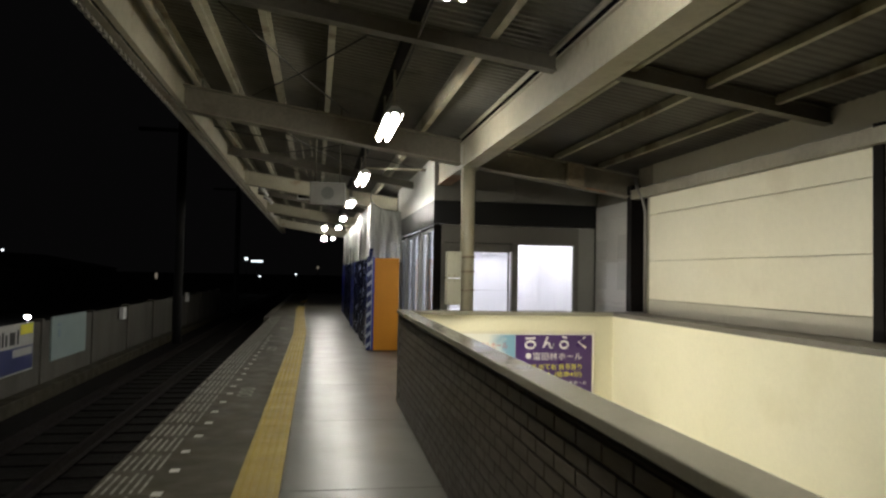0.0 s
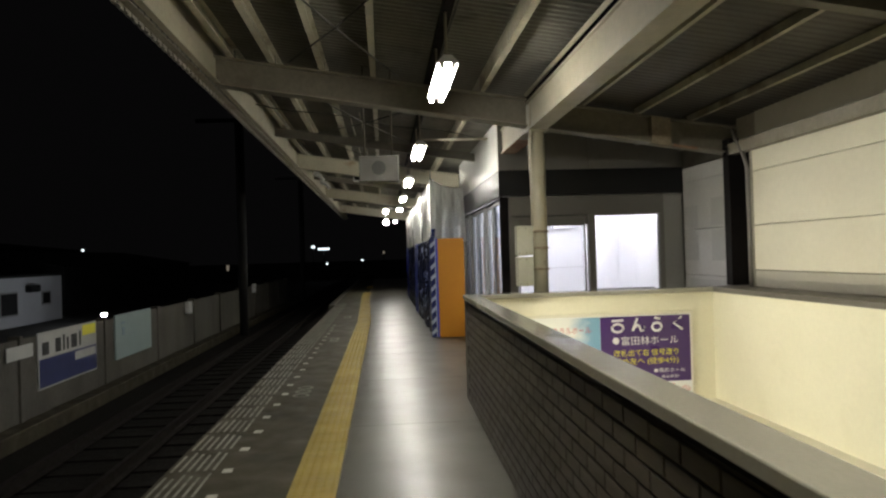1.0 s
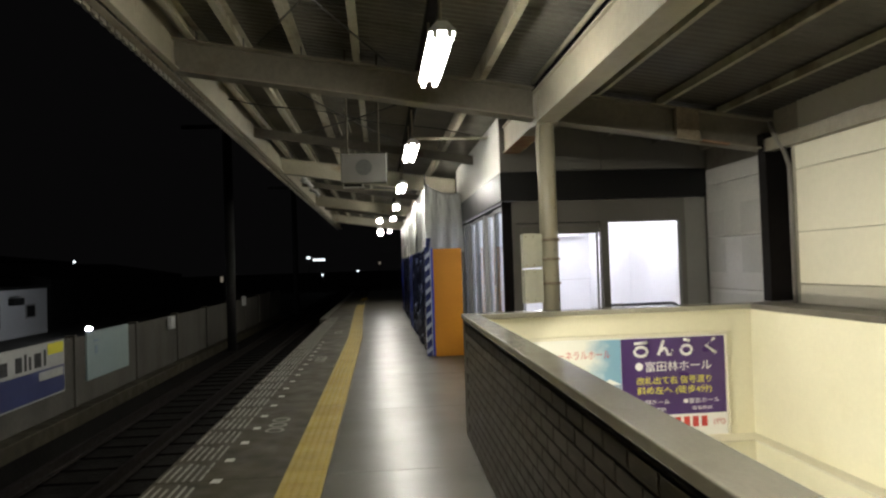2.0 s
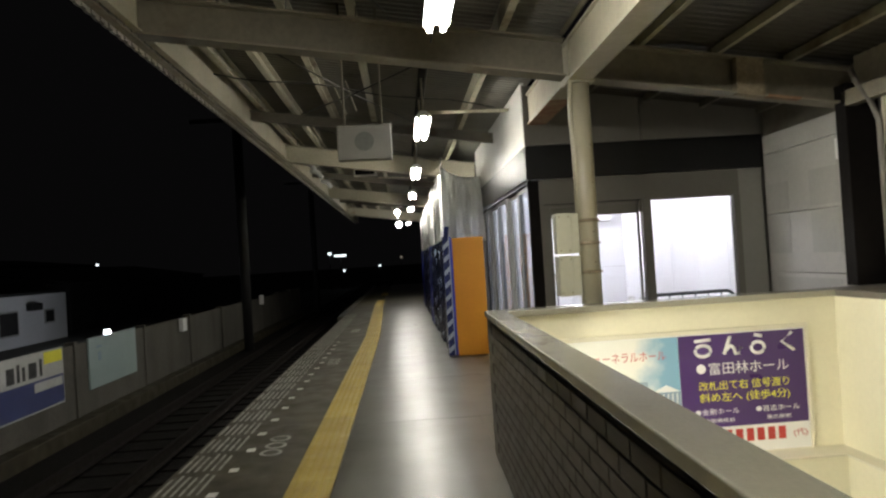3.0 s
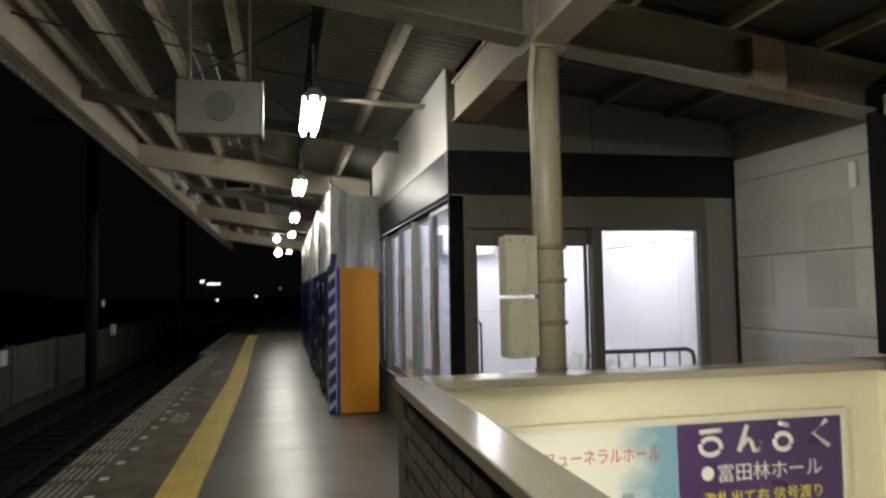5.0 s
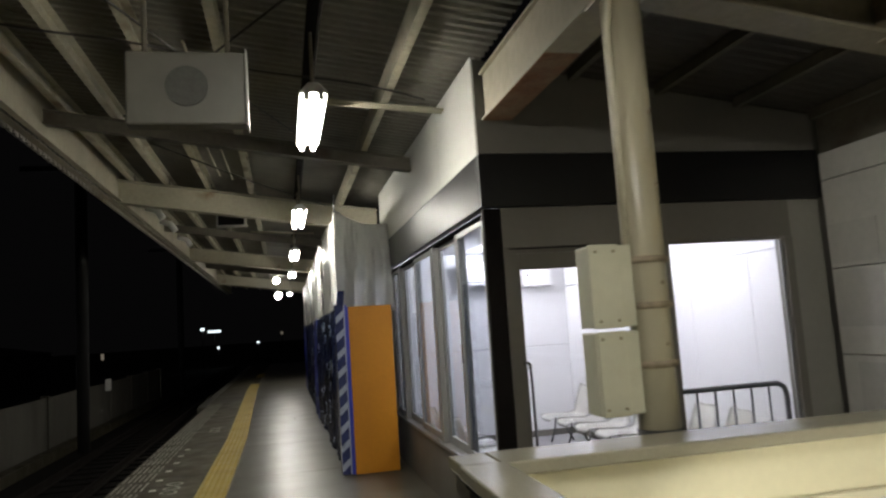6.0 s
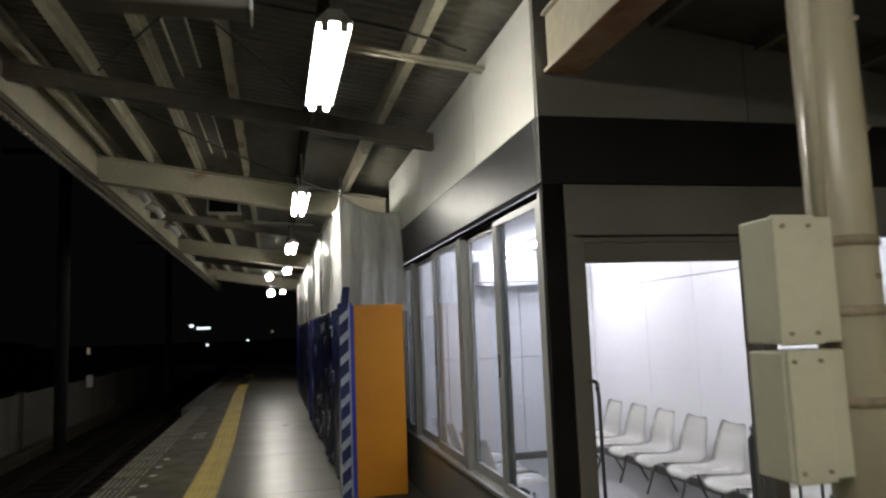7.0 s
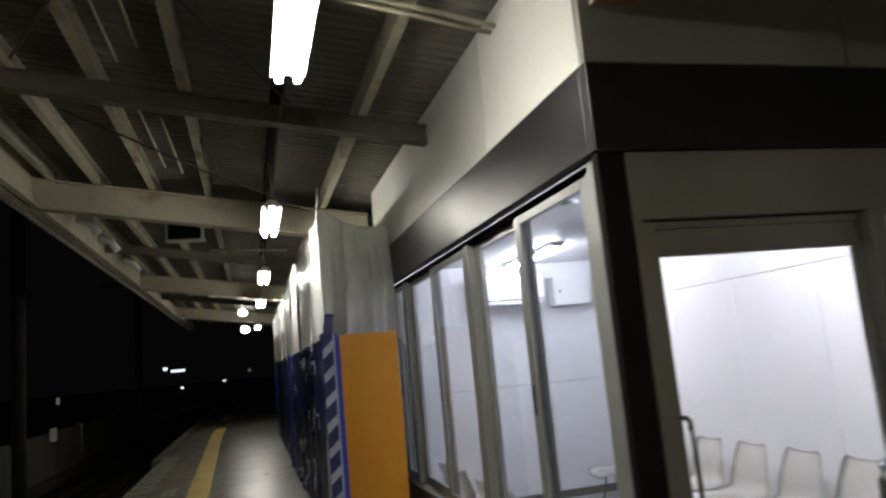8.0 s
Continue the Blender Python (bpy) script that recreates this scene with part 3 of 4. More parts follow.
# ---- platform lamps ----
def platform_lamp(y_far, x=0.815, z=2.93):
    lamp = thing("platform_lamp", "lit twin-tube fluorescent lamp hung under the roof", "lamp", "platform lamps", at=(x, y_far - 0.6, z))
    y0, y1 = y_far - 1.2, y_far
    part("body", prism([(x - 0.03, z + 0.085), (x + 0.03, z + 0.085), (x + 0.085, z + 0.026), (x + 0.08, z + 0.018), (x, z + 0.03), (x - 0.08, z + 0.018), (x - 0.085, z + 0.026)], "y", y0, y1), WHITE_PLASTIC, lamp)
    for s in (-1, 1):
        part("tube", a_tube([(x + s * 0.043, y0 + 0.02, z), (x + s * 0.043, y1 - 0.02, z)], 0.0165, 10), TUBE, lamp, "glowing fluorescent tube")
        for e in (y0, y1 - 0.02):
            part("socket", a_box(x + s * 0.043 - 0.017, x + s * 0.043 + 0.017, e, e + 0.018, z - 0.02, z + 0.05, 0.004), WHITE_PLASTIC, lamp)
    part("conduit", a_tube([(x, y0 + 0.12, z + 0.075), (x, y0 + 0.12, under(x) + 0.43)], 0.012, 6), GREY_STEEL, lamp)
    part("conduit", a_tube([(x, y1 - 0.12, z + 0.075), (x, y1 - 0.12, under(x) + 0.43)], 0.012, 6), GREY_STEEL, lamp)
    part("junction_box", a_box(x - 0.05, x + 0.05, y_far - 0.65, y_far - 0.53, z + 0.075, z + 0.14, 0.01), GREY_STEEL, lamp)
    return lamp


for k in range(-4, 5):
    platform_lamp(7.335 + 3.96 * k)
flood = thing("floodlight", "bright round floodlight under the far end of the roof", "lamp", at=(0.44, 31.4, 2.98))
part("housing", a_tube([(0.44, 31.62, 3.08), (0.44, 31.50, 3.02), (0.44, 31.42, 2.99)], 0.13, 20), GREY_STEEL, flood)
part("lens", a_tube([(0.44, 31.415, 2.987), (0.44, 31.40, 2.98)], 0.105, 20), FLOOD, flood, "glowing round lens")
part("bracket", a_tube([(0.44, 31.56, 3.1), (0.44, 31.56, under(0.44) + 0.43)], 0.016, 8), GREY_STEEL, flood)
platform_lamp(31.5, 0.82, 2.98)
round_lamp = thing("globe_lamp", "small round lit lamp under the roof", "lamp", at=(0.42, 27.5, 3.2))
bm = bmesh.new()
bmesh.ops.create_icosphere(bm, subdivisions=2, radius=0.09, matrix=Matrix.Translation((0.42, 27.5, 3.2)))
part("globe", bm, TUBE, round_lamp)
part("stem", a_tube([(0.42, 27.5, 3.28), (0.42, 27.5, 3.55)], 0.012, 6), GREY_STEEL, round_lamp)

# cables, conduits and braces under the roof
for d in (0.0, 0.07):
    solid("conduit", a_tube([(0.86, 10.74 + d, 3.13), (1.86, 11.24 + d, 3.215)], 0.013, 8), CREAM_STEEL, "thin cream conduit from a lamp to the wall", "pipe", "roof conduits")
for y, z, a, b in ((16.6, 3.35, 0.1, 1.15), (18.4, 3.32, 0.1, 1.15)):
    solid("conduit", a_tube([(a, y, z + 0.03), (b, y, z - 0.03)], 0.016, 8), CREAM_STEEL, "thin cream conduit under the roof", "pipe", "roof conduits")
for p0, p1 in (((-0.6, 5.3, 3.52), (0.5, 8.3, 3.40)), ((0.5, 5.4, 3.38), (-0.6, 8.2, 3.53)), ((-0.8, 9.0, 3.55), (0.9, 12.6, 3.32)), ((0.9, 9.2, 3.3), (-0.7, 12.5, 3.55)), ((-0.6, 13.2, 3.5), (1.2, 15.5, 3.25))):
    a, b = Vector(p0), Vector(p1)
    mid = (a + b) / 2 - Vector((0, 0, 0.03))
    solid("brace_rod", a_tube([a, mid, b], 0.008, 6), CABLE, "thin dark tie rod under the roof", "rod", "roof tie rods")
for x, y in ((-0.12, 10.9), (0.02, 10.7), (-0.10, 13.2), (0.03, 13.4)):
    solid("conduit", a_tube([(x, y, 3.50), (x + 0.02, y + 1.5, 3.50)], 0.010, 6), CREAM_STEEL, "thin cream conduit under the roof", "pipe", "roof conduits")
solid("cable", a_tube([(0.85, y, 3.26 + 0.02 * math.sin(y * 2)) for y in [4 + 0.5 * k for k in range(56)]], 0.009, 6), CABLE, "black cable strung along the lamps", "cable")
solid("cable", a_tube([(-1.35 + 0.23 * k, 10.6 + 0.02 * k, 3.62 - 0.034 * k - 0.02 * math.sin(k)) for k in range(14)], 0.008, 6), CABLE, "black cable across the roof", "cable")


# ---- hanging boxes ----
spk = thing("hanging_loudspeaker", "box loudspeaker with a round grille hung under the roof, darkened for its unlit front", "loudspeaker", at=(0.27, 8.7, 2.5))
# cabinet colour carries the shade of its unlit front; the side plate stays white
part("cabinet", a_box(0.055, 0.487, 8.705, 8.785, 2.352, 2.636, 0.008), SPEAKER_SHADE, spk)
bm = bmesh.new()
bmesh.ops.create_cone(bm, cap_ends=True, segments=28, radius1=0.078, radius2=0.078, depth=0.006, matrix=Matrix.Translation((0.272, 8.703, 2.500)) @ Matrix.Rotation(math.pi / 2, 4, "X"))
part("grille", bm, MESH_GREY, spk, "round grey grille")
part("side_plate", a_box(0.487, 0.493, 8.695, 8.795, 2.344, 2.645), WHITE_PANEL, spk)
for x in (0.12, 0.42):
    part("hanger", a_tube([(x, 8.745, 2.63), (x, 8.745, under(x) + 0.43)], 0.011, 6), DULL_STEEL, spk)
sign = thing("hanging_sign", "small dark hanging sign box seen from behind", "sign", at=(0.05, 17.1, 3.0))
part("cabinet", a_box(-0.31, 0.07, 17.0, 17.12, 3.26, 3.50, 0.008), BLACK_STEEL, sign)
part("edge", a_box(0.07, 0.10, 16.99, 17.13, 3.24, 3.52, 0.004), WHITE_PANEL, sign)
for x0, x1, z0, z1 in ((-0.33, 0.12, 3.50, 3.52), (-0.33, 0.12, 3.24, 3.26), (-0.33, -0.31, 3.26, 3.50)):
    part("edge", a_box(x0, x1, 16.985, 17.13, z0, z1, 0.003), WHITE_PANEL, sign)
part("hanger", a_tube([(-0.25, 17.06, 3.49), (-0.25, 17.06, 3.64)], 0.012, 6), GREY_STEEL, sign)
part("hanger", a_tube([(0.05, 17.06, 3.49), (0.05, 17.06, 3.6)], 0.012, 6), GREY_STEEL, sign)

# ---- the stairwell ----
SKEW = Matrix.Translation((1.115, 8.24, 0)) @ Matrix.Rotation(-0.0127, 4, "Z")
parapet = thing("parapet", "dark brown tiled stair parapet with a beige stone cap", "parapet", kind="structure", at=(1.18, 4, 0))
part("core", a_box(0.035, 0.125, -12, 0.0, -0.05, 1.055, 0, SKEW), PLASTER, parapet, "cream painted inner face")
part("cap", a_box(0.0, 0.155, -12, 0.02, 1.055, 1.10, 0.006, SKEW), CAP, parapet)
part("cap", a_box(1.255, 3.80, 8.225, 8.46, 1.055, 1.10, 0.006), CAP, parapet)
part("cap", a_box(1.125, 1.253, 8.263, 8.46, 1.055, 1.099, 0.006), CAP, parapet)
part("back_wall", a_box(1.165, 3.80, 8.27, 8.44, -0.16, 1.054), PLASTER, parapet, "cream painted stairwell wall")
part("end_face", a_box(1.14, 1.164, 8.245, 8.44, 0, 1.054), WALL_TILE, parapet)
part("east_wall", a_box(3.80, 4.0, -4, 8.44, -3.2, 1.05), PLASTER, parapet, "cream painted stairwell wall")
part("coping", a_box(3.785, 4.17, -4, 8.46, 1.052, 1.10, 0.006), SHELF, parapet, "dark ledge along the siding")
part("ledge", a_box(1.25, 3.80, 8.05, 8.27, -3.2, -0.105, 0.01), PLASTER, parapet)
part("ledge_cap", a_box(1.25, 3.80, 8.03, 8.268, -0.103, -0.085, 0.004), PANEL, parapet)
part("ledge", a_box(3.68, 3.80, -4, 8.05, -3.2, -0.105, 0.01), PLASTER, parapet)
part("ledge_cap", a_box(3.66, 3.798, -4, 8.028, -0.103, -0.085, 0.004), PANEL, parapet)
part("grout", a_box(0.026, 0.034, -12, 0.0, 0.0, 1.033, 0, SKEW), GROUT, parapet, "dark joints between the tiles")
# black strip puts the shadow of the overhanging cap onto the tiles
part("cap_shadow_strip", a_box(0.012, 0.034, -12, 0.0, 1.034, 1.054, 0.003, SKEW), BLACK_STEEL, parapet, "dark strip standing for the cap's shadow")
# the flight of stairs that goes down under the platform's near end
stairs = thing("stairs", "grey concrete stairs that go down from the platform", "stairs", kind="structure", at=(2.5, 4, -2))
for k in range(17):
    part("step", a_box(1.28, 3.66, 7.4 - 0.3 * k, 7.7 - 0.3 * k, -3.2, -3.0 + 0.17 * k, 0.01), EDGE_CONCRETE, stairs)
part("landing", a_box(1.28, 3.66, -4.0, 2.59, -0.40, -0.12), EDGE_CONCRETE, stairs)
part("landing", a_box(1.28, 3.66, 7.71, 8.04, -3.3, -3.19), EDGE_CONCRETE, stairs)
# unseen lamps assumed from the bright stairwell; added hoods keep light off the roof
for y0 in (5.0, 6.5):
    lamp = thing("stair_lamp", "unseen fluorescent lamp assumed on the stairwell wall under the cap", "lamp", "stair lamps", at=(1.3, y0, 0.5))
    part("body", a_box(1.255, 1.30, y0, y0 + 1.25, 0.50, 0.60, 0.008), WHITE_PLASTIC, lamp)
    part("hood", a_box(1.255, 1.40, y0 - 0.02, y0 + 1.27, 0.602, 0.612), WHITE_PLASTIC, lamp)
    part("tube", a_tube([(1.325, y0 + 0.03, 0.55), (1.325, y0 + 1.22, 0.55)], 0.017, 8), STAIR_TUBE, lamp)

poster = thing("poster", "framed purple and white advertising poster on the stairwell wall", "poster", at=(2.55, 8.26, 0.38))
part("backing", a_box(1.555, 3.535, 8.258, 8.268, -0.08, 0.83), PAPER, poster)
part("picture", a_box(1.565, 2.548, 8.254, 8.258, -0.07, 0.82), SKY_PRINT, poster, "pale picture with a blue sky")
part("purple_field", a_box(2.552, 3.525, 8.254, 8.258, 0.12, 0.82), PURPLE, poster, "purple printed half")
for x0, x1, z0, z1 in ((1.525, 3.562, 0.831, 0.862), (1.525, 3.562, -0.108, -0.081), (1.525, 1.554, -0.08, 0.83), (3.536, 3.562, -0.08, 0.83)):
    part("frame", a_box(x0, x1, 8.244, 8.268, z0, z1, 0.003), PANEL, poster)
YF = 8.2535
# the trade name as plain white shapes
def white_stroke(points, r=0.0145):
    part("white_shape", a_tube([(x, YF + 0.004, z) for x, z in points], r, 8), PAPER, poster)


def arc(cx, cz, rx, rz, a0, a1, n=14):
    return [(cx + rx * math.cos(a0 + (a1 - a0) * i / n), cz + rz * math.sin(a0 + (a1 - a0) * i / n)) for i in range(n + 1)]


white_stroke([(2.675, 0.775), (2.80, 0.782)])
white_stroke(arc(2.738, 0.70, 0.06, 0.042, 0.0, 2 * math.pi, 20))
white_stroke([(2.955, 0.80), (2.90, 0.665)] + arc(2.955, 0.69, 0.026, 0.035, 2.6, 0.4, 6) + [(2.99, 0.665), (3.015, 0.665), (3.035, 0.71)])
white_stroke([(3.14, 0.80), (3.20, 0.785)])
white_stroke(arc(3.165, 0.702, 0.05, 0.042, 0.0, 2 * math.pi, 20))
white_stroke([(3.435, 0.80), (3.35, 0.735), (3.445, 0.665)])
bm = bmesh.new()
bmesh.ops.create_cone(bm, cap_ends=True, segments=20, radius1=0.036, radius2=0.036, depth=0.002, matrix=Matrix.Translation((2.715, YF, 0.565)) @ Matrix.Rotation(math.pi / 2, 4, "X"))
part("white_dot", bm, PAPER, poster)
lettering("lettering", "富田林ホール", 0.10, 2.775, YF, 0.515, PAPER, poster, 0.62)
lettering("lettering", "改札出て右 信号渡り", 0.075, 2.69, YF, 0.40, INK_YELLOW, poster, 0.70)
lettering("lettering", "斜め左へ (徒歩4分)", 0.075, 2.69, YF, 0.30, INK_YELLOW, poster, 0.70)
lettering("lettering", "●金剛ホール", 0.05, 2.65, YF, 0.215, PAPER, poster, 0.34)
lettering("lettering", "金剛高校前", 0.034, 2.72, YF, 0.155, PAPER, poster, 0.23)
lettering("lettering", "●喜志ホール", 0.05, 3.12, YF, 0.215, PAPER, poster, 0.34)
lettering("lettering", "喜志駅前", 0.034, 3.20, YF, 0.155, PAPER, poster, 0.19)
lettering("lettering", "フューネラルホール", 0.085, 1.83, YF, 0.655, INK_RED, poster, 0.62)
lettering("lettering", "(代)", 0.06, 3.40, YF, 0.005, INK_RED, poster, 0.11)
for k in range(9):
    part("red_bar", a_box(2.62 + 0.083 * k, 2.675 + 0.083 * k, YF - 0.0006, YF + 0.0034, 0.0, 0.095), INK_RED, poster)
part("tower_print", a_box(2.235, 2.30, YF, YF + 0.0006, 0.20, 0.50), INK_GREY, poster)
part("hall_print", a_box(2.33, 2.545, YF, YF + 0.0006, 0.15, 0.41), INK_GREY, poster)
for k in range(6):
    part("rib_print", a_box(2.345 + 0.034 * k, 2.352 + 0.034 * k, YF - 0.0008, YF, 0.15, 0.40), PAPER, poster)
part("gable_print", prism([(2.32, 0.412), (2.548, 0.412), (2.44, 0.465)], "y", YF, YF + 0.0006), PAPER, poster)
part("white_mark", a_box(2.55, 3.53, YF + 0.003, YF + 0.0044, -0.07, 0.118), PAPER, poster)

# ---- the wall behind the stairwell ----
siding = thing("wall_east", "cream horizontal siding panels between dark steel posts", "wall", kind="structure")
for z0, z1 in ((1.102, 1.274), (1.280, 1.740), (1.746, 2.308), (2.314, 2.53)):
    for y0, y1 in ((-4.0, 0.62), (0.72, 4.35), (4.47, 8.08)):
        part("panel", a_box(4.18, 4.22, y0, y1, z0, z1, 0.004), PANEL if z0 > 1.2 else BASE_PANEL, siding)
part("backing", a_box(4.225, 4.30, -4, 8.08, -1.4, 2.95), BASE_PANEL, siding)
part("end_trim", a_box(4.17, 4.31, 8.082, 8.11, 1.1, 2.53, 0.003), BASE_PANEL, siding)
part("header", a_box(4.12, 4.22, -4, 8.5, 2.536, 2.66, 0.006), GREY_STEEL, siding)
part("upper_panel", a_box(4.24, 4.30, -4, 8.5, 2.664, 2.95), GREY_STEEL, siding)
for py in (0.62, 4.36):
    post = thing("wall_post", "dark brown steel post of the siding wall", "post", "posts of the siding wall", at=(4.2, py, 1.1))
    w = 0.10
    part("flange", a_box(4.165, 4.178, py, py + w, 1.1, 2.7), BLACK_STEEL, post)
    part("web", a_box(4.178, 4.222, py + 0.0, py + w, 1.1, 2.7), BLACK_STEEL, post)
corner = thing("wall_post", "dark brown steel corner post beside the siding wall", "post", "posts of the siding wall", at=(4.26, 8.48, 1.1))
part("flange", a_box(4.12, 4.396, 8.46, 8.475, 1.1, 2.72, 0.002), BLACK_STEEL, corner)
part("web", a_box(4.12, 4.134, 8.4755, 8.60, 1.1, 2.72), BLACK_STEEL, corner)
part("coping", a_box(4.171, 4.40, 8.112, 8.458, 1.04, 1.098, 0.003), SHELF, parapet)
solid("downpipe", a_tube([(4.12, 8.36, 2.80), (4.12, 8.30, 2.68), (4.135, 8.18, 2.52), (4.145, 8.11, 2.35), (4.145, 8.10, 1.10)], 0.022, 10), GREY_PANEL, "grey drain pipe down the siding wall", "pipe")
whitewall = thing("wall_service", "white painted siding wall with overpainted grey patches", "wall", kind="structure")
for z0, z1 in ((0.0, 0.60), (0.606, 1.165), (1.171, 1.765), (1.771, 2.40), (2.406, 2.60)):
    part("panel", a_box(4.40, 4.46, 8.47, 10.34, z0, z1, 0.004), WHITE_SIDING, whitewall)
part("backing", a_box(4.465, 4.60, 8.47, 10.34, -0.05, 3.0), SHELF, whitewall)
# dull colour paints the shadow that fascia and beam cast up here
part("upper_panel", a_box(4.42, 4.46, 8.47, 10.34, 2.604, 3.0), DULL_STEEL, whitewall)
for y0, y1, z0, z1 in ((9.06, 9.52, 1.36, 1.75), (9.06, 9.52, 1.80, 2.14), (9.90, 10.32, 1.36, 1.75), (9.90, 10.32, 1.80, 2.08), (9.1, 10.2, 0.75, 1.12)):
    part("patch", a_box(4.397, 4.40, y0, y1, z0, z1), PATCH, whitewall, "overpainted patch")
solid("wall_switch", a_box(4.37, 4.396, 8.98, 9.04, 2.18, 2.36, 0.006), WHITE_PLASTIC, "small white cover plate on the wall", "plate")

# ---- the column with its boxes ----
column = thing("column", "round cream painted steel column with stains and straps", "column", at=(2.012, 8.60, 0))
part("shaft", a_tube([(2.012, 8.60, 0.0), (2.012, 8.60, 1.9), (2.012, 8.60, 2.86)], 0.082, 28), COLUMN, column)
part("foot_ring", a_tube([(2.012, 8.60, 1.02), (2.012, 8.60, 1.095)], 0.088, 28), RUBBER, column, "black ring at the foot")
for z, a in ((2.35, 2.6), (2.05, 2.55), (1.66, 0.3), (1.42, 0.3)):
    x, y = 2.012 + 0.082 * math.sin(a), 8.60 - 0.082 * abs(math.cos(a))
    part("bolt", a_tube([(x, y + 0.002, z), (x, y - 0.008, z)], 0.008, 8), RUST, column, "rusty bolt")
part("head_plate", a_box(1.905, 2.12, 8.49, 8.71, 2.845, 2.86, 0.003), CREAM_STEEL, column)
for z in (1.33, 1.56, 1.74):
    part("strap", a_tube([(2.012, 8.60, z), (2.012, 8.60, z + 0.028)], 0.085, 28), RUST, column, "rusty strap")
    part("bolt", a_box(2.084, 2.106, 8.57, 8.59, z + 0.003, z + 0.025, 0.003), RUST, column)
part("conduit", a_tube([(1.935, 8.58, 1.81), (1.935, 8.58, 2.3), (1.92, 8.56, 2.7), (1.93, 8.50, 2.95), (1.93, 8.45, 3.2)], 0.019, 10), CREAM_STEEL, column)
for z0, z1, deep in ((1.498, 1.815, 0.0), (1.165, 1.480, 0.01)):
    jb = thing("junction_box", "cream steel junction box strapped to the column", "junction box", "boxes on the column", at=(1.83, 8.60, z0))
    part("body", a_box(1.742, 1.925, 8.535, 8.66, z0, z1, 0.006), BOX_PAINT, jb)
    part("lid", a_box(1.738 + deep, 1.862, 8.520, 8.535, z0 - 0.003, z1 + 0.003, 0.004), BOX_PAINT, jb)
    for x in (1.765, 1.84):
        for z in (z0 + 0.025, z1 - 0.025):
            part("screw", a_tube([(x, 8.521, z), (x, 8.515, z)], 0.006, 8), RUST, jb)
    part("bracket", a_box(1.862, 1.965, 8.60, 8.64, z0 + 0.04, z0 + 0.07, 0.003), RUST, jb)
    part("bracket", a_box(1.862, 1.965, 8.60, 8.64, z1 - 0.07, z1 - 0.04, 0.003), RUST, jb)

# ---- the waiting room ----
FY, FX, NY, EX = 10.36, 1.86, 15.2, 4.35
room = thing("waiting_room", "lit waiting room with grey front, dark fascia and glazed side", "building", kind="structure", at=(3.1, 12.7, 0))
part("fascia", a_box(FX, 4.41, FY, FY + 0.06, 2.29, 2.638, 0.004), BAND, room, "dark metal fascia")
part("fascia", a_box(FX, FX + 0.06, FY + 0.062, NY, 2.29, 2.638, 0.004), BAND, room, "dark metal fascia")
for y0, y1 in ((FY + 0.05, 11.55), (11.556, 13.4), (13.406, NY)):
    part("upper_panel", a_box(FX + 0.004, FX + 0.04, y0, y1, 2.642, 3.315, 0.003), WHITE_PANEL, room, "white metal panel")
# front panels coloured darker than the white side ones, with their shade painted in
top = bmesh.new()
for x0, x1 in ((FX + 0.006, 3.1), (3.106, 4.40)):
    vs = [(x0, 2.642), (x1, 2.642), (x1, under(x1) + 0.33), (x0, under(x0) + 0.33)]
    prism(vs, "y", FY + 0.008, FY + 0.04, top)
part("upper_panel", top, UPPER_FRONT, room, "upper front panel toned grey for its shade")
part("corner_stile", a_box(FX + 0.035, FX + 0.15, FY + 0.072, FY + 0.16, 0.0, 2.284, 0.004), ALU, room, "aluminium corner stile")
part("corner_post", a_box(FX + 0.012, 1.988, FY + 0.02, FY + 0.07, 0.0, 2.284, 0.006), BLACK_STEEL, room, "black corner post")
part("lintel", a_box(1.99, 4.135, FY + 0.02, FY + 0.12, 2.02, 2.284, 0.003), GREY_PANEL, room)
part("jamb", a_box(1.99, 2.03, FY + 0.02, FY + 0.12, 0, 2.019), GREY_PANEL, room)
part("jamb", a_box(2.031, 2.076, FY + 0.035, FY + 0.12, 0, 2.012), GREY_PANEL, room)
# black strip fills this gap to stand for its shade
part("head_shadow_gap", a_box(2.031, 3.08, FY + 0.04, FY + 0.12, 2.0125, 2.0195), BLACK_STEEL, room)
part("door_head", a_box(2.077, 3.05, FY + 0.05, FY + 0.12, 1.985, 2.012), GREY_PANEL, room)
part("hanger_cover", a_box(3.051, 3.078, FY + 0.03, FY + 0.12, 1.89, 2.012, 0.003), SHELF, room, "dark end cover of the door rail")
part("mullion", a_box(3.08, 3.165, FY + 0.012, FY + 0.12, 0, 2.019, 0.004), GREY_PANEL, room)
part("jamb", a_box(4.07, 4.135, FY + 0.012, FY + 0.12, 0, 2.019, 0.004), GREY_PANEL, room)
part("head_rail", a_box(3.166, 4.069, FY + 0.03, FY + 0.10, 2.004, 2.019), GREY_PANEL, room)
part("end_panel", a_box(4.137, 4.398, FY + 0.03, FY + 0.10, 0, 2.284, 0.003), END_PANEL, room)
part("sill", a_box(3.166, 4.069, FY + 0.02, FY + 0.11, 0.0, 0.12), GREY_PANEL, room)
door = thing("door_1", "sliding glass door in a grey metal frame", "door", kind="structure", at=(2.55, FY, 0))
part("stile", a_box(2.077, 2.105, FY + 0.06, FY + 0.10, 0.01, 1.984, 0.003), GREY_PANEL, door)
part("stile", a_box(3.03, 3.05, FY + 0.06, FY + 0.10, 0.01, 1.984, 0.003), GREY_PANEL, door)
part("top_rail", a_box(2.106, 3.029, FY + 0.06, FY + 0.10, 1.88, 1.984, 0.003), GREY_PANEL, door)
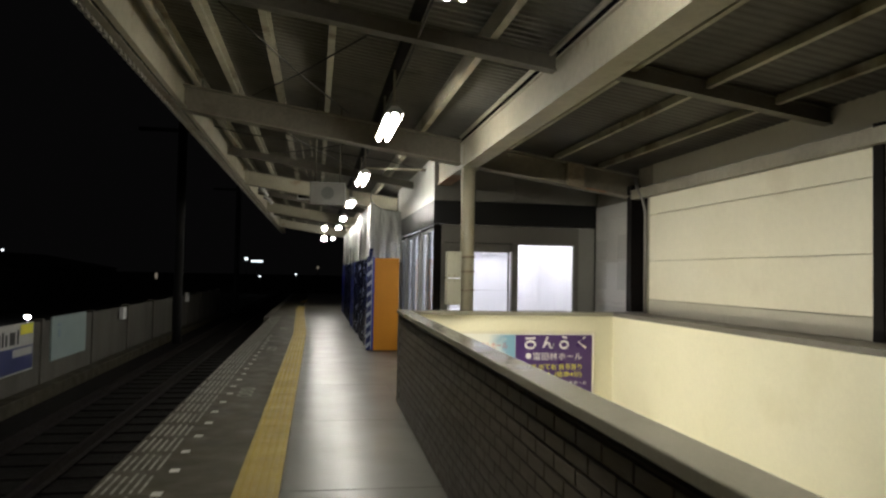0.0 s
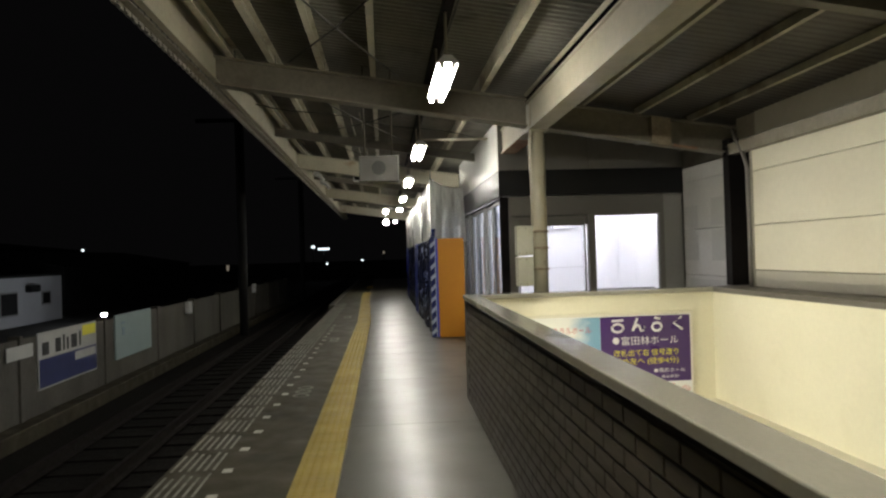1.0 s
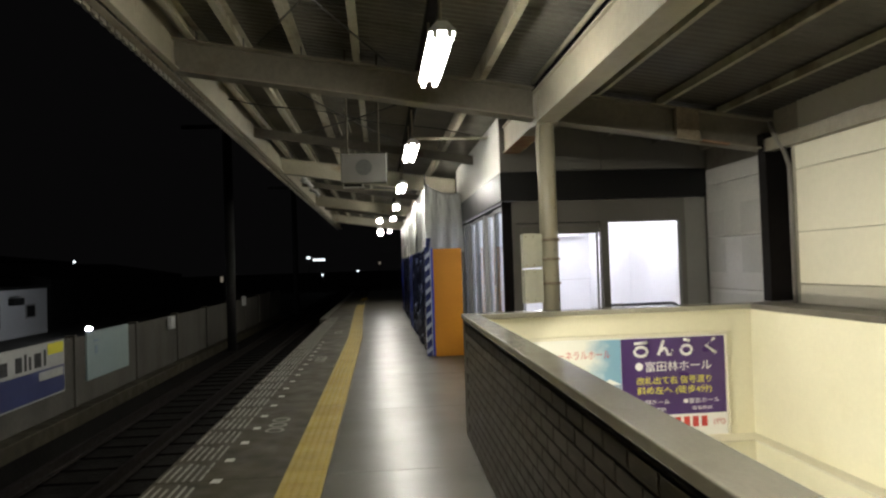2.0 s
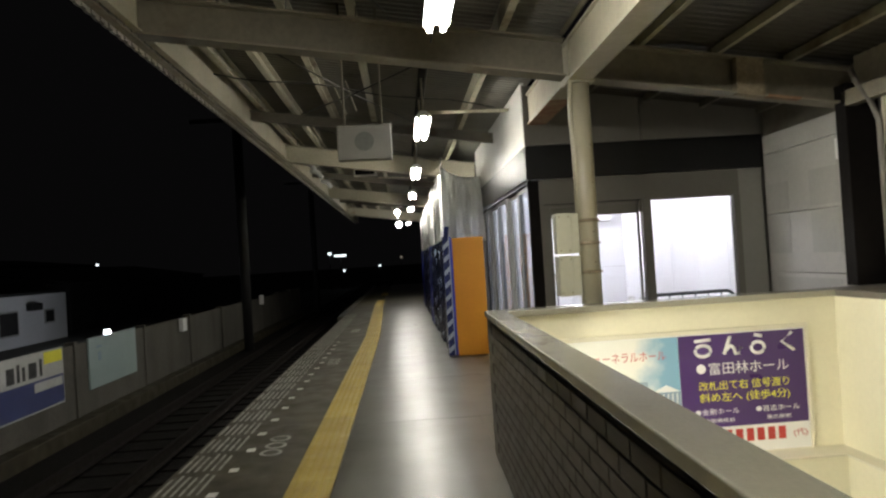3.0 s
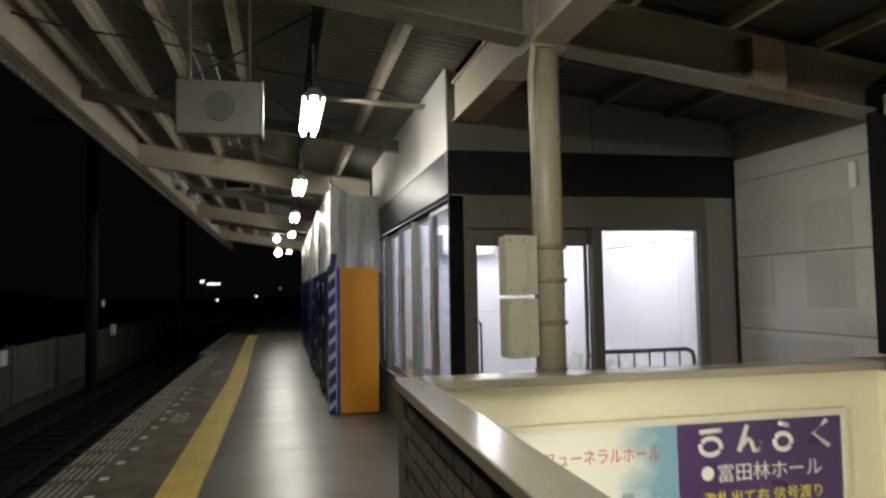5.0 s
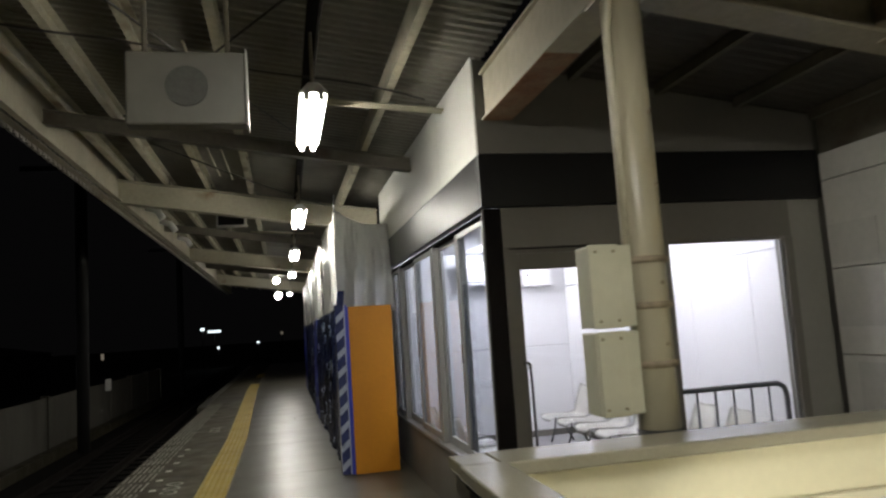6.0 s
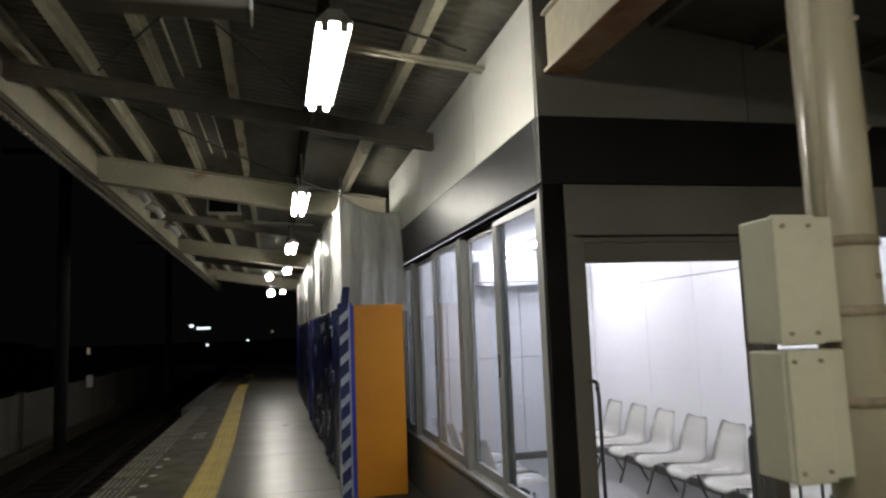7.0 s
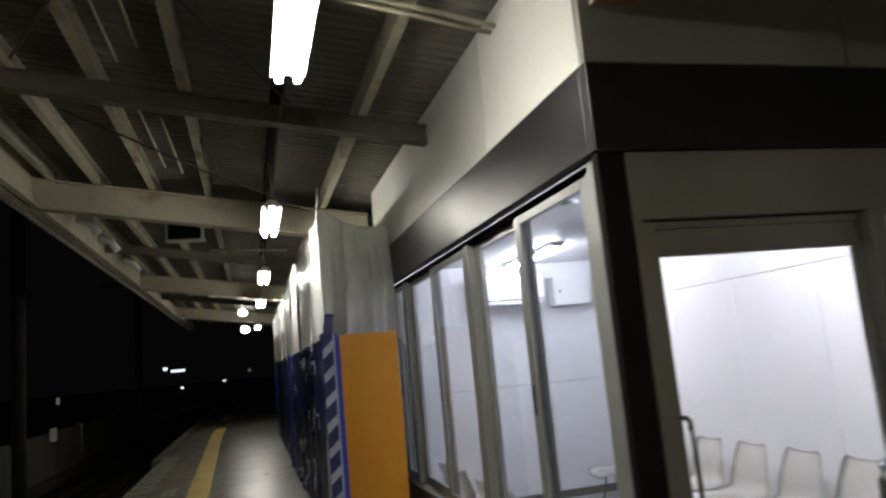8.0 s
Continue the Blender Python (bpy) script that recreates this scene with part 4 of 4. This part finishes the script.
part("bottom_rail", a_box(2.106, 3.029, FY + 0.06, FY + 0.10, 0.01, 0.14, 0.003), GREY_PANEL, door)
pane = part("pane", a_box(2.106, 3.029, FY + 0.078, FY + 0.084, 0.141, 1.879), GLASS, door)
grip = part("handle", a_tube([(2.112, FY + 0.03, 1.25), (2.116, FY + 0.022, 1.2), (2.118, FY + 0.022, 0.66), (2.112, FY + 0.03, 0.60)], 0.009, 10), DARK_TUBE, door, "slim dark pull bar")
part("bracket", a_tube([(2.092, FY + 0.062, 1.275), (2.10, FY + 0.03, 1.28), (2.112, FY + 0.022, 1.262), (2.113, FY + 0.028, 1.235)], 0.011, 10), CHROME, grip, "chrome bracket")
part("bracket", a_tube([(2.10, FY + 0.062, 0.60), (2.112, FY + 0.028, 0.60)], 0.010, 10), CHROME, grip, "chrome bracket")
window = thing("window_1", "tall fixed window beside the door", "window", kind="structure", at=(3.6, FY, 0))
part("pane", a_box(3.167, 4.068, FY + 0.068, FY + 0.074, 0.121, 2.003), GLASS, window)
for x0, x1, z0, z1 in ((3.166, 3.18, 0.12, 2.0), (4.054, 4.069, 0.12, 2.0)):
    part("bead", a_box(x0, x1, FY + 0.045, FY + 0.066, z0, z1), ALU, window)

# the glazed side
part("low_wall", a_box(FX + 0.05, FX + 0.15, FY + 0.161, NY, 0.0, 0.50), GREY_PANEL, room, "grey wall under the glazing")
part("window_sill", a_box(FX + 0.03, FX + 0.17, FY + 0.161, NY, 0.50, 0.53, 0.004), ALU, room)
part("track", a_box(FX + 0.065, FX + 0.15, FY + 0.161, NY, 2.255, 2.284), BLACK_STEEL, room)
BAY = [(10.53, 12.30), (12.30, 14.25), (14.25, 15.15)]
for n, (a, b) in enumerate(BAY):
    w = thing("window_%d" % (n + 2), "sliding aluminium window of the waiting room", "window", "side windows", "structure", at=(FX + 0.1, a, 0.53))
    part("post", a_box(FX + 0.055, FX + 0.155, a, a + 0.05, 0.53, 2.255, 0.003), ALU, w)
    part("post", a_box(FX + 0.055, FX + 0.155, b - 0.05, b - 0.001, 0.53, 2.255, 0.003), ALU, w)
    mid = (a + b) / 2
    for s0, s1, dx in ((a + 0.051, mid + 0.04, 0.07), (mid - 0.04, b - 0.051, 0.105)):
        leaf = part("sash", a_box(FX + dx, FX + dx + 0.03, s0, s0 + 0.08, 0.531, 2.254, 0.003), ALU, w)
        box_parts = ((s1 - 0.08, s1, 0.531, 2.254), (s0 + 0.081, s1 - 0.081, 2.21, 2.254), (s0 + 0.081, s1 - 0.081, 0.531, 0.60))
        for y0, y1, z0, z1 in box_parts:
            part("rail", a_box(FX + dx, FX + dx + 0.03, y0, y1, z0, z1, 0.003), ALU, leaf)
        part("pane", a_box(FX + dx + 0.012, FX + dx + 0.018, s0 + 0.081, s1 - 0.081, 0.601, 2.209), SIDE_GLASS, leaf)
    part("latch", a_box(FX + 0.062, FX + 0.07, mid - 0.015, mid + 0.015, 1.25, 1.40, 0.003), CHROME, w)

# the inside of the room
part("room_floor", a_box(FX + 0.152, EX, FY + 0.122, NY, 0.004, 0.02), ROOM_FLOOR, room)
for y0, y1 in ((FY + 0.122, 11.2), (11.205, 12.1), (12.105, 13.0), (13.005, 13.9), (13.905, NY)):
    part("wallboard", a_box(EX, EX + 0.04, y0, y1, 0.02, 1.98, 0.003), ROOM_WALL, room)
    part("wallboard", a_box(EX, EX + 0.04, y0, y1, 1.986, 2.48), ROOM_WALL, room)
for x0, x1 in ((FX + 0.16, 2.5), (2.505, 3.4), (3.405, EX)):
    part("wallboard", a_box(x0, x1, NY, NY + 0.04, 0.02, 1.20, 0.003), ROOM_WALL, room)
    part("wallboard", a_box(x0, x1, NY, NY + 0.04, 1.206, 2.48, 0.003), ROOM_WALL, room)
part("skirting", a_box(FX + 0.16, EX - 0.012, NY - 0.012, NY - 0.001, 0.02, 0.10), GREY_PANEL, room)
part("skirting", a_box(EX - 0.011, EX - 0.001, FY + 0.13, NY - 0.013, 0.02, 0.10), GREY_PANEL, room)
solid("ceiling", a_box(FX + 0.062, EX + 0.04, FY + 0.122, NY + 0.04, 2.482, 2.56), ROOM_WALL, "white flat ceiling of the waiting room", "ceiling", kind="structure")
part("outer_wall", a_box(FX + 0.02, EX + 0.2, NY + 0.045, NY + 0.12, 0, 3.2), GREY_PANEL, room)
part("outer_wall", a_box(EX + 0.045, EX + 0.20, FY + 0.125, NY + 0.04, 0, 3.0), GREY_PANEL, room)
part("front_head", a_box(2.03, EX, FY + 0.13, FY + 0.16, 2.03, 2.48), ROOM_WALL, room)
for y0 in (11.1, 13.75):
    lamp = thing("ceiling_lamp", "lit white fluorescent lamp on the waiting room ceiling", "lamp", "waiting room lamps", at=(3.22, y0, 2.45))
    part("body", prism([(3.14, 2.481), (3.30, 2.481), (3.25, 2.44), (3.19, 2.44)], "y", y0, y0 + 1.25), WHITE_PLASTIC, lamp)
    part("tube", a_tube([(3.22, y0 + 0.03, 2.415), (3.22, y0 + 1.22, 2.415)], 0.017, 10), ROOM_TUBE, lamp, "glowing fluorescent tube")
smoke = solid("smoke_detector", tube(bmesh.new(), [(2.58, 12.1, 2.481), (2.58, 12.1, 2.45)], 0.055, 20), WHITE_PLASTIC, "round white smoke detector on the ceiling", "detector")
ac = thing("air_conditioner", "white wall-mounted air conditioner", "air conditioner", at=(3.28, NY, 2.2))
part("casing", a_box(2.84, 3.60, NY - 0.21, NY - 0.002, 2.075, 2.345, 0.025), WHITE_PLASTIC, ac)
part("louvre", a_box(2.87, 3.57, NY - 0.222, NY - 0.212, 2.05, 2.08, 0.004), WHITE_PLASTIC, ac)
part("air_slot", a_box(2.87, 3.57, NY - 0.218, NY - 0.211, 2.085, 2.095), RUBBER, ac)
cab = thing("wall_cabinet", "white steel wall cabinet with a small lock", "cabinet", at=(3.98, NY, 2.2))
part("body", a_box(3.71, 4.11, NY - 0.16, NY - 0.002, 2.0, 2.31, 0.006), WHITE_PLASTIC, cab)
part("door", a_box(3.715, 4.105, NY - 0.172, NY - 0.161, 2.005, 2.305, 0.003), WHITE_PLASTIC, cab)
part("lock", a_tube([(3.77, NY - 0.173, 2.15), (3.77, NY - 0.178, 2.15)], 0.014, 12), RUBBER, cab)


def shell_chair():
    """A one-piece plastic shell on steel legs, facing -x, its back edge at x = 0."""
    chair = thing("shell_chair", "ivory plastic shell chair on dark steel legs along the wall", "chair", "waiting room chairs")
    prof = [(-0.462, 0.372), (-0.452, 0.405), (-0.40, 0.416), (-0.30, 0.408), (-0.20, 0.400), (-0.12, 0.405), (-0.075, 0.435), (-0.055, 0.50), (-0.040, 0.57), (-0.020, 0.66), (-0.002, 0.735), (0.003, 0.757)]
    half = [0.150, 0.185, 0.216, 0.228, 0.228, 0.220, 0.208, 0.196, 0.184, 0.170, 0.152, 0.118]
    bm = bmesh.new()
    grid = []
    for (x, z), h in zip(prof, half):
        row = []
        for i in range(9):
            s = -1 + i / 4
            lift = 0.022 * s ** 4
            row.append(bm.verts.new((1.25 * x - (0.03 * s * s if z > 0.45 else 0), 1.1 * h * s, z + lift)))
        grid.append(row)
    fs = []
    for r0, r1 in zip(grid, grid[1:]):
        for i in range(8):
            f = bm.faces.new((r0[i], r0[i + 1], r1[i + 1], r1[i]))
            f.smooth = True
            fs.append(f)
    bmesh.ops.solidify(bm, geom=fs, thickness=0.008)
    part("shell", bm, SEAT, chair)
    part("crossbar", a_tube([(-0.32, -0.23, 0.375), (-0.32, 0.23, 0.375)], 0.014, 8), DARK_TUBE, chair)
    part("leg", a_tube([(-0.36, 0.235, 0.375), (-0.38, 0.235, 0.22), (-0.44, 0.235, 0.072)], 0.011, 8), DARK_TUBE, chair)
    part("leg", a_tube([(-0.26, 0.235, 0.375), (-0.22, 0.235, 0.22), (-0.14, 0.235, 0.072)], 0.011, 8), DARK_TUBE, chair)
    return chair


first = shell_chair()
first.matrix_basis = pose(4.23, 11.27, -0.05)
for k in range(1, 7):
    copy_thing(first, pose(4.23, 11.27 + 0.527 * k, -0.05))
for k in range(4):
    copy_thing(first, pose(2.06, 12.5 + 0.52 * k, -0.05, 0, 0, 180))

guard = thing("guard_rail", "grey tubular guard rail behind the window", "rail", at=(3.6, 10.56, 0))
part("top_tube", a_tube([(3.09, 10.56, 0.02), (3.09, 10.56, 0.90), (3.10, 10.56, 0.955), (3.15, 10.56, 0.985), (4.02, 10.56, 0.985), (4.07, 10.56, 0.955), (4.085, 10.56, 0.90), (4.085, 10.56, 0.02)], 0.019, 10), DARK_TUBE, guard)
part("lower_tube", a_tube([(3.09, 10.56, 0.16), (4.085, 10.56, 0.16)], 0.013, 8), DARK_TUBE, guard)
for k in range(6):
    part("bar", a_tube([(3.23 + 0.143 * k, 10.56, 0.16), (3.23 + 0.143 * k, 10.56, 0.985)], 0.009, 8), DARK_TUBE, guard)

# ---- the screened-off works ----
SY = 14.02
hoard = thing("orange_board", "orange painted hoarding board at the end of the screened works", "board", at=(1.53, SY, 0))
part("sheet", a_box(1.29, 1.775, SY, SY + 0.03, 0.01, 1.835, 0.004), ORANGE, hoard)
part("side_batten", a_box(1.272, 1.289, SY - 0.006, SY + 0.05, 0.01, 1.84, 0.003), BLUE_BRIGHT, hoard, "blue edge batten")
frame_ob = thing("works_frame", "steel tube frame of the screened works", "frame", at=(1.25, SY + 0.1, 0))
for y in [SY + 0.45 + 1.75 * k for k in range(9)]:
    part("upright", a_tube([(1.27, y, 0), (1.27, y, 2.98)], 0.024, 8), DARK_TUBE, frame_ob)
for z in (0.35, 1.75, 2.92):
    part("rail", a_tube([(1.27, SY + 0.42, z), (1.27, SY + 14.6, z)], 0.024, 8), DARK_TUBE, frame_ob)
part("hook", a_tube([(1.2, SY + 0.1, 2.92), (1.2, SY + 0.1, 3.12)], 0.012, 8), DARK_TUBE, frame_ob)
for n in range(8):
    y0 = SY + 0.06 + 1.8 * n
    bm = cloth(bmesh.new(), (1.20, y0, 1.74 + 0.03 * (n % 3)), (0.02, 1.82, 0), (0, 0, 1.20 - 0.02 * (n % 2)), 26, 14, 0.035, 3.3 + n)
    solid("white_sheet", bm, SHEET, "wrinkled white plastic sheet tied to the works frame", "sheet", "white sheets")
    bm = cloth(bmesh.new(), (1.175, y0, 0.03), (0.01, 1.82, 0), (0.01, 0, 1.80), 34, 30, 0.045, 11.7 + 1.9 * n)
    solid("blue_sheet", bm, BLUE_SHEET if n % 4 != 3 else BLUE_BRIGHT, "creased glossy dark blue vinyl sheet on the works frame", "sheet", "blue sheets")
bm = bmesh.new()
grid, nu, nv = [], 44, 20
for j in range(nv + 1):
    row = []
    for i in range(nu + 1):
        a, b = i / nu, j / nv
        fold = 0.085 * math.sin(14 * a + 3 * a * a - 2.4 * b + 0.6) * (1.04 - b) + 0.022 * noise.noise(Vector((9 * a, 4 * b, 2.0))) + 0.02 * noise.noise(Vector((22 * a, 9 * b, 7.0)))
        row.append(bm.verts.new((1.19 + 0.66 * a - 0.03 * b * a, SY + 0.10 + 0.16 * a + fold, 1.80 + b * (1.145 - 0.10 * math.sin(math.pi * a) - 0.12 * a * a) - 0.03 * a)))
    grid.append(row)
faces = []
for j in range(nv):
    for i in range(nu):
        f = bm.faces.new((grid[j][i], grid[j][i + 1], grid[j + 1][i + 1], grid[j + 1][i]))
        f.smooth = True
        faces.append(f)
bmesh.ops.solidify(bm, geom=faces, thickness=0.004)
solid("white_sheet", bm, SHEET, "draped white plastic sheet closing the works frame", "sheet", "white sheets")
band = thing("striped_sheet", "blue vinyl strip with silver slanted stripes beside the orange board", "sheet", at=(1.15, SY, 0))
part("strip", a_box(1.146, 1.152, SY + 0.0, SY + 0.22, 0.02, 1.86), BLUE_SHEET, band)
part("face_strip", a_box(1.146, 1.234, SY - 0.004, SY, 0.02, 1.86), BLUE_SHEET, band)
part("edge_strip", a_box(1.250, 1.271, SY - 0.010, SY, 0.02, 1.86), BLUE_BRIGHT, band, "bright blue edge strip")
part("edge_line", a_box(1.236, 1.249, SY - 0.008, SY, 0.03, 1.84), TAPE_GLINT, band, "pale edge line")
for k in range(9):
    z = 0.05 + 0.2 * k
    part("stripe", prism([(1.149, z), (1.233, z + 0.075), (1.233, z + 0.15), (1.149, z + 0.075)], "y", SY - 0.007, SY - 0.0045), TAPE_GLINT, band, "silver slanted stripe")
# silver strips modelled in place of reflections on the creased vinyl
rng = random.Random(5)
for k in range(34):
    y, z = SY + 0.35 + 0.11 * k * (1 + 0.02 * k), rng.uniform(0.25, 1.65)
    tilt, size = rng.uniform(-0.9, 0.9), rng.uniform(0.10, 0.26)
    pts = [(1.098 + 0.012 * math.sin(3 * q), y + size * (q - 0.5) * math.cos(tilt), z + size * (q - 0.5) * math.sin(tilt) + 0.05 * math.sin(math.pi * q)) for q in (0.0, 0.25, 0.5, 0.75, 1.0)]
    bm = bmesh.new()
    rows = [(bm.verts.new(p), bm.verts.new((p[0] + 0.002, p[1], p[2] + 0.022)), bm.verts.new((p[0] + 0.004, p[1], p[2] + 0.022)), bm.verts.new((p[0] + 0.004, p[1], p[2]))) for p in pts]
    for u, v in zip(rows, rows[1:]):
        for i in range(4):
            bm.faces.new((u[i], u[(i + 1) % 4], v[(i + 1) % 4], v[i]))
    part("glint_strip", bm, TAPE_GLINT, band, "thin silver strip standing for a glint on the vinyl")
bm = cloth(bmesh.new(), (1.155, SY - 0.005, 1.80), (0.085, 0.04, 0), (0.03, 0.03, 0.22), 10, 10, 0.03, 41.0)
solid("tied_corner", bm, BLUE_SHEET, "gathered blue vinyl corner tied to the frame", "sheet")

# ---- marks on the platform ----
tape = solid("floor_seam", a_box(-0.46, -0.452, -8, 30, -0.004, 0.0005), EDGE_CONCRETE, "thin seam line along the platform", "seam", kind="structure")


def ring(y, x=-0.67, r=0.088):
    bm = bmesh.new()
    n = 28
    rows = []
    for k in range(n):
        c, d = math.cos(2 * math.pi * k / n), math.sin(2 * math.pi * k / n)
        rows.append([bm.verts.new((x + 1.05 * q * r * c, y + 1.15 * q * r * d, z)) for q, z in ((1, 0.0004), (1, 0.004), (0.7, 0.004), (0.7, 0.0004))])
    for k in range(n):
        u, v = rows[k], rows[(k + 1) % n]
        for i in range(3):
            bm.faces.new((u[i], v[i], v[i + 1], u[i + 1]))
    return solid("painted_ring", bm, WHITE_MARK, "worn white ring painted on the platform", "marking", "painted rings", "structure")


for base in (-1.0, 4.0, 9.0, 14.2, 19.3):
    for d in (0.0, 0.235, 0.48):
        ring(base + d)
square = solid("painted_square", a_box(-0.035, 0.035, -0.05, 0.05, 0.0005, 0.0035), DOT_MARK, "small worn white square painted on the platform", "marking", "painted squares", "structure")
square.matrix_basis = pose(-0.87, -2.0, 0)
for k in range(1, 34):
    copy_thing(square, pose(-0.87 + 0.012 * math.sin(k * 2.1), -2.0 + 0.586 * k, 0, 0, 0, 4 * math.sin(k * 5.0)))
for k in range(46):
    y = -2.0 + 0.586 * k
    bars = thing("edge_stripes", "worn white non-slip lines along the platform edge", "marking", "edge stripes", "structure", at=(-1.2, y, 0))
    for i in range(6):
        part("line", a_box(-1.30 + 0.06 * i, -1.282 + 0.06 * i, y + 0.03, y + 0.53 - 0.04 * ((i + k) % 3), 0.0005, 0.0045), WHITE_MARK, bars)

# ---- slabs and tactile tiles ----
def shared(name, me, m, parent):
    ob = new(name, me)
    ob.parent = parent
    ob.matrix_parent_inverse = parent.matrix_basis.inverted()
    ob.matrix_basis = m
    return ob


walk_slab = mesh_of("slab", a_box(0.0, 1.2095, 0.003, 2.397, -0.05, 0.0), CONCRETE)
edge_slab = mesh_of("slab", a_box(0.0, 0.958, 0.003, 2.397, -0.15, 0.0), EDGE_CONCRETE)
side_slab = mesh_of("slab", a_box(0.0, 5.8, 0.003, 2.397, -0.05, 0.0), CONCRETE)
for k in range(-3, 24):
    y = -7.0 + 2.4 * k
    shared("slab", walk_slab, pose(-0.046, y, 0), platform)
    shared("slab", edge_slab, pose(PX, y, 0), platform)
    if y > 8.0:
        shared("slab", side_slab, pose(1.164, y, 0), platform)
part("infill", a_box(-0.371, -0.0465, 18.0, PEND, -0.05, -0.001), CONCRETE, platform)
part("slab", a_box(1.166, 6.964, 8.465, 9.797, -0.05, 0.0), CONCRETE, platform)
tile = bmesh.new()
box(tile, -0.018, 0.298, 0.002, 0.298, -0.05, 0.004)
for i in range(5):
    for j in range(5):
        cx, cy = 0.03 + 0.06 * i, 0.03 + 0.06 * j
        lo = [tile.verts.new((cx + 0.016 * a, cy + 0.016 * b, 0.0041)) for a, b in ((-1, -1), (1, -1), (1, 1), (-1, 1))]
        hi = [tile.verts.new((cx + 0.009 * a, cy + 0.009 * b, 0.009)) for a, b in ((-1, -1), (1, -1), (1, 1), (-1, 1))]
        tile.faces.new(hi)
        for k in range(4):
            tile.faces.new((lo[k], lo[(k + 1) % 4], hi[(k + 1) % 4], hi[k]))
tile_mesh = mesh_of("tactile_tile", tile, YELLOW)
strip = thing("tactile_strip", "worn yellow tactile paving strip along the platform", "paving", kind="structure", at=(-0.22, 0, 0))
for k in [k for k in range(150) if k < 127 or k > 140]:
    y = -6.0 + 0.3 * k
    drift = -0.022 * max(0.0, min(y - 18.0, 11.0))
    shared("tactile_tile", tile_mesh, pose(-0.351 + drift, y, 0), strip)

# ---- tiles of the stair parapet ----
def clad_tile(bm, y, z):
    """One long tile with softened edges, 227 by 62 mm."""
    back = [bm.verts.new(SKEW @ Vector((0.028, y + a, z + b))) for a, b in ((0, 0), (0.227, 0), (0.227, 0.062), (0, 0.062))]
    edge = [bm.verts.new(SKEW @ Vector((0.021, y + a, z + b))) for a, b in ((0, 0), (0.227, 0), (0.227, 0.062), (0, 0.062))]
    face = [bm.verts.new(SKEW @ Vector((0.0195, y + a, z + b))) for a, b in ((0.004, 0.004), (0.223, 0.004), (0.223, 0.058), (0.004, 0.058))]
    bm.faces.new(face)
    for r0, r1 in ((back, edge), (edge, face)):
        for k in range(4):
            bm.faces.new((r0[k], r0[(k + 1) % 4], r1[(k + 1) % 4], r1[k]))
    return bm


one_tile = mesh_of("tile", clad_tile(bmesh.new(), 0.0, 0.0), WALL_TILE)
far_tiles = bmesh.new()
for row in range(14):
    z = 0.010 + 0.0725 * row
    for k in range(50):
        y = -0.236 * (k + 1) + (0.118 if row % 2 else 0.0)
        if y > -0.227:
            continue
        if y > -5.1:
            shared("tile", one_tile, Matrix.Translation(SKEW.to_3x3() @ Vector((0, y, z))), parapet)
        else:
            clad_tile(far_tiles, y, z)
tagged(part("tile_field", far_tiles, WALL_TILE, parapet, "dark brown wall tiles"), kind="stuff")
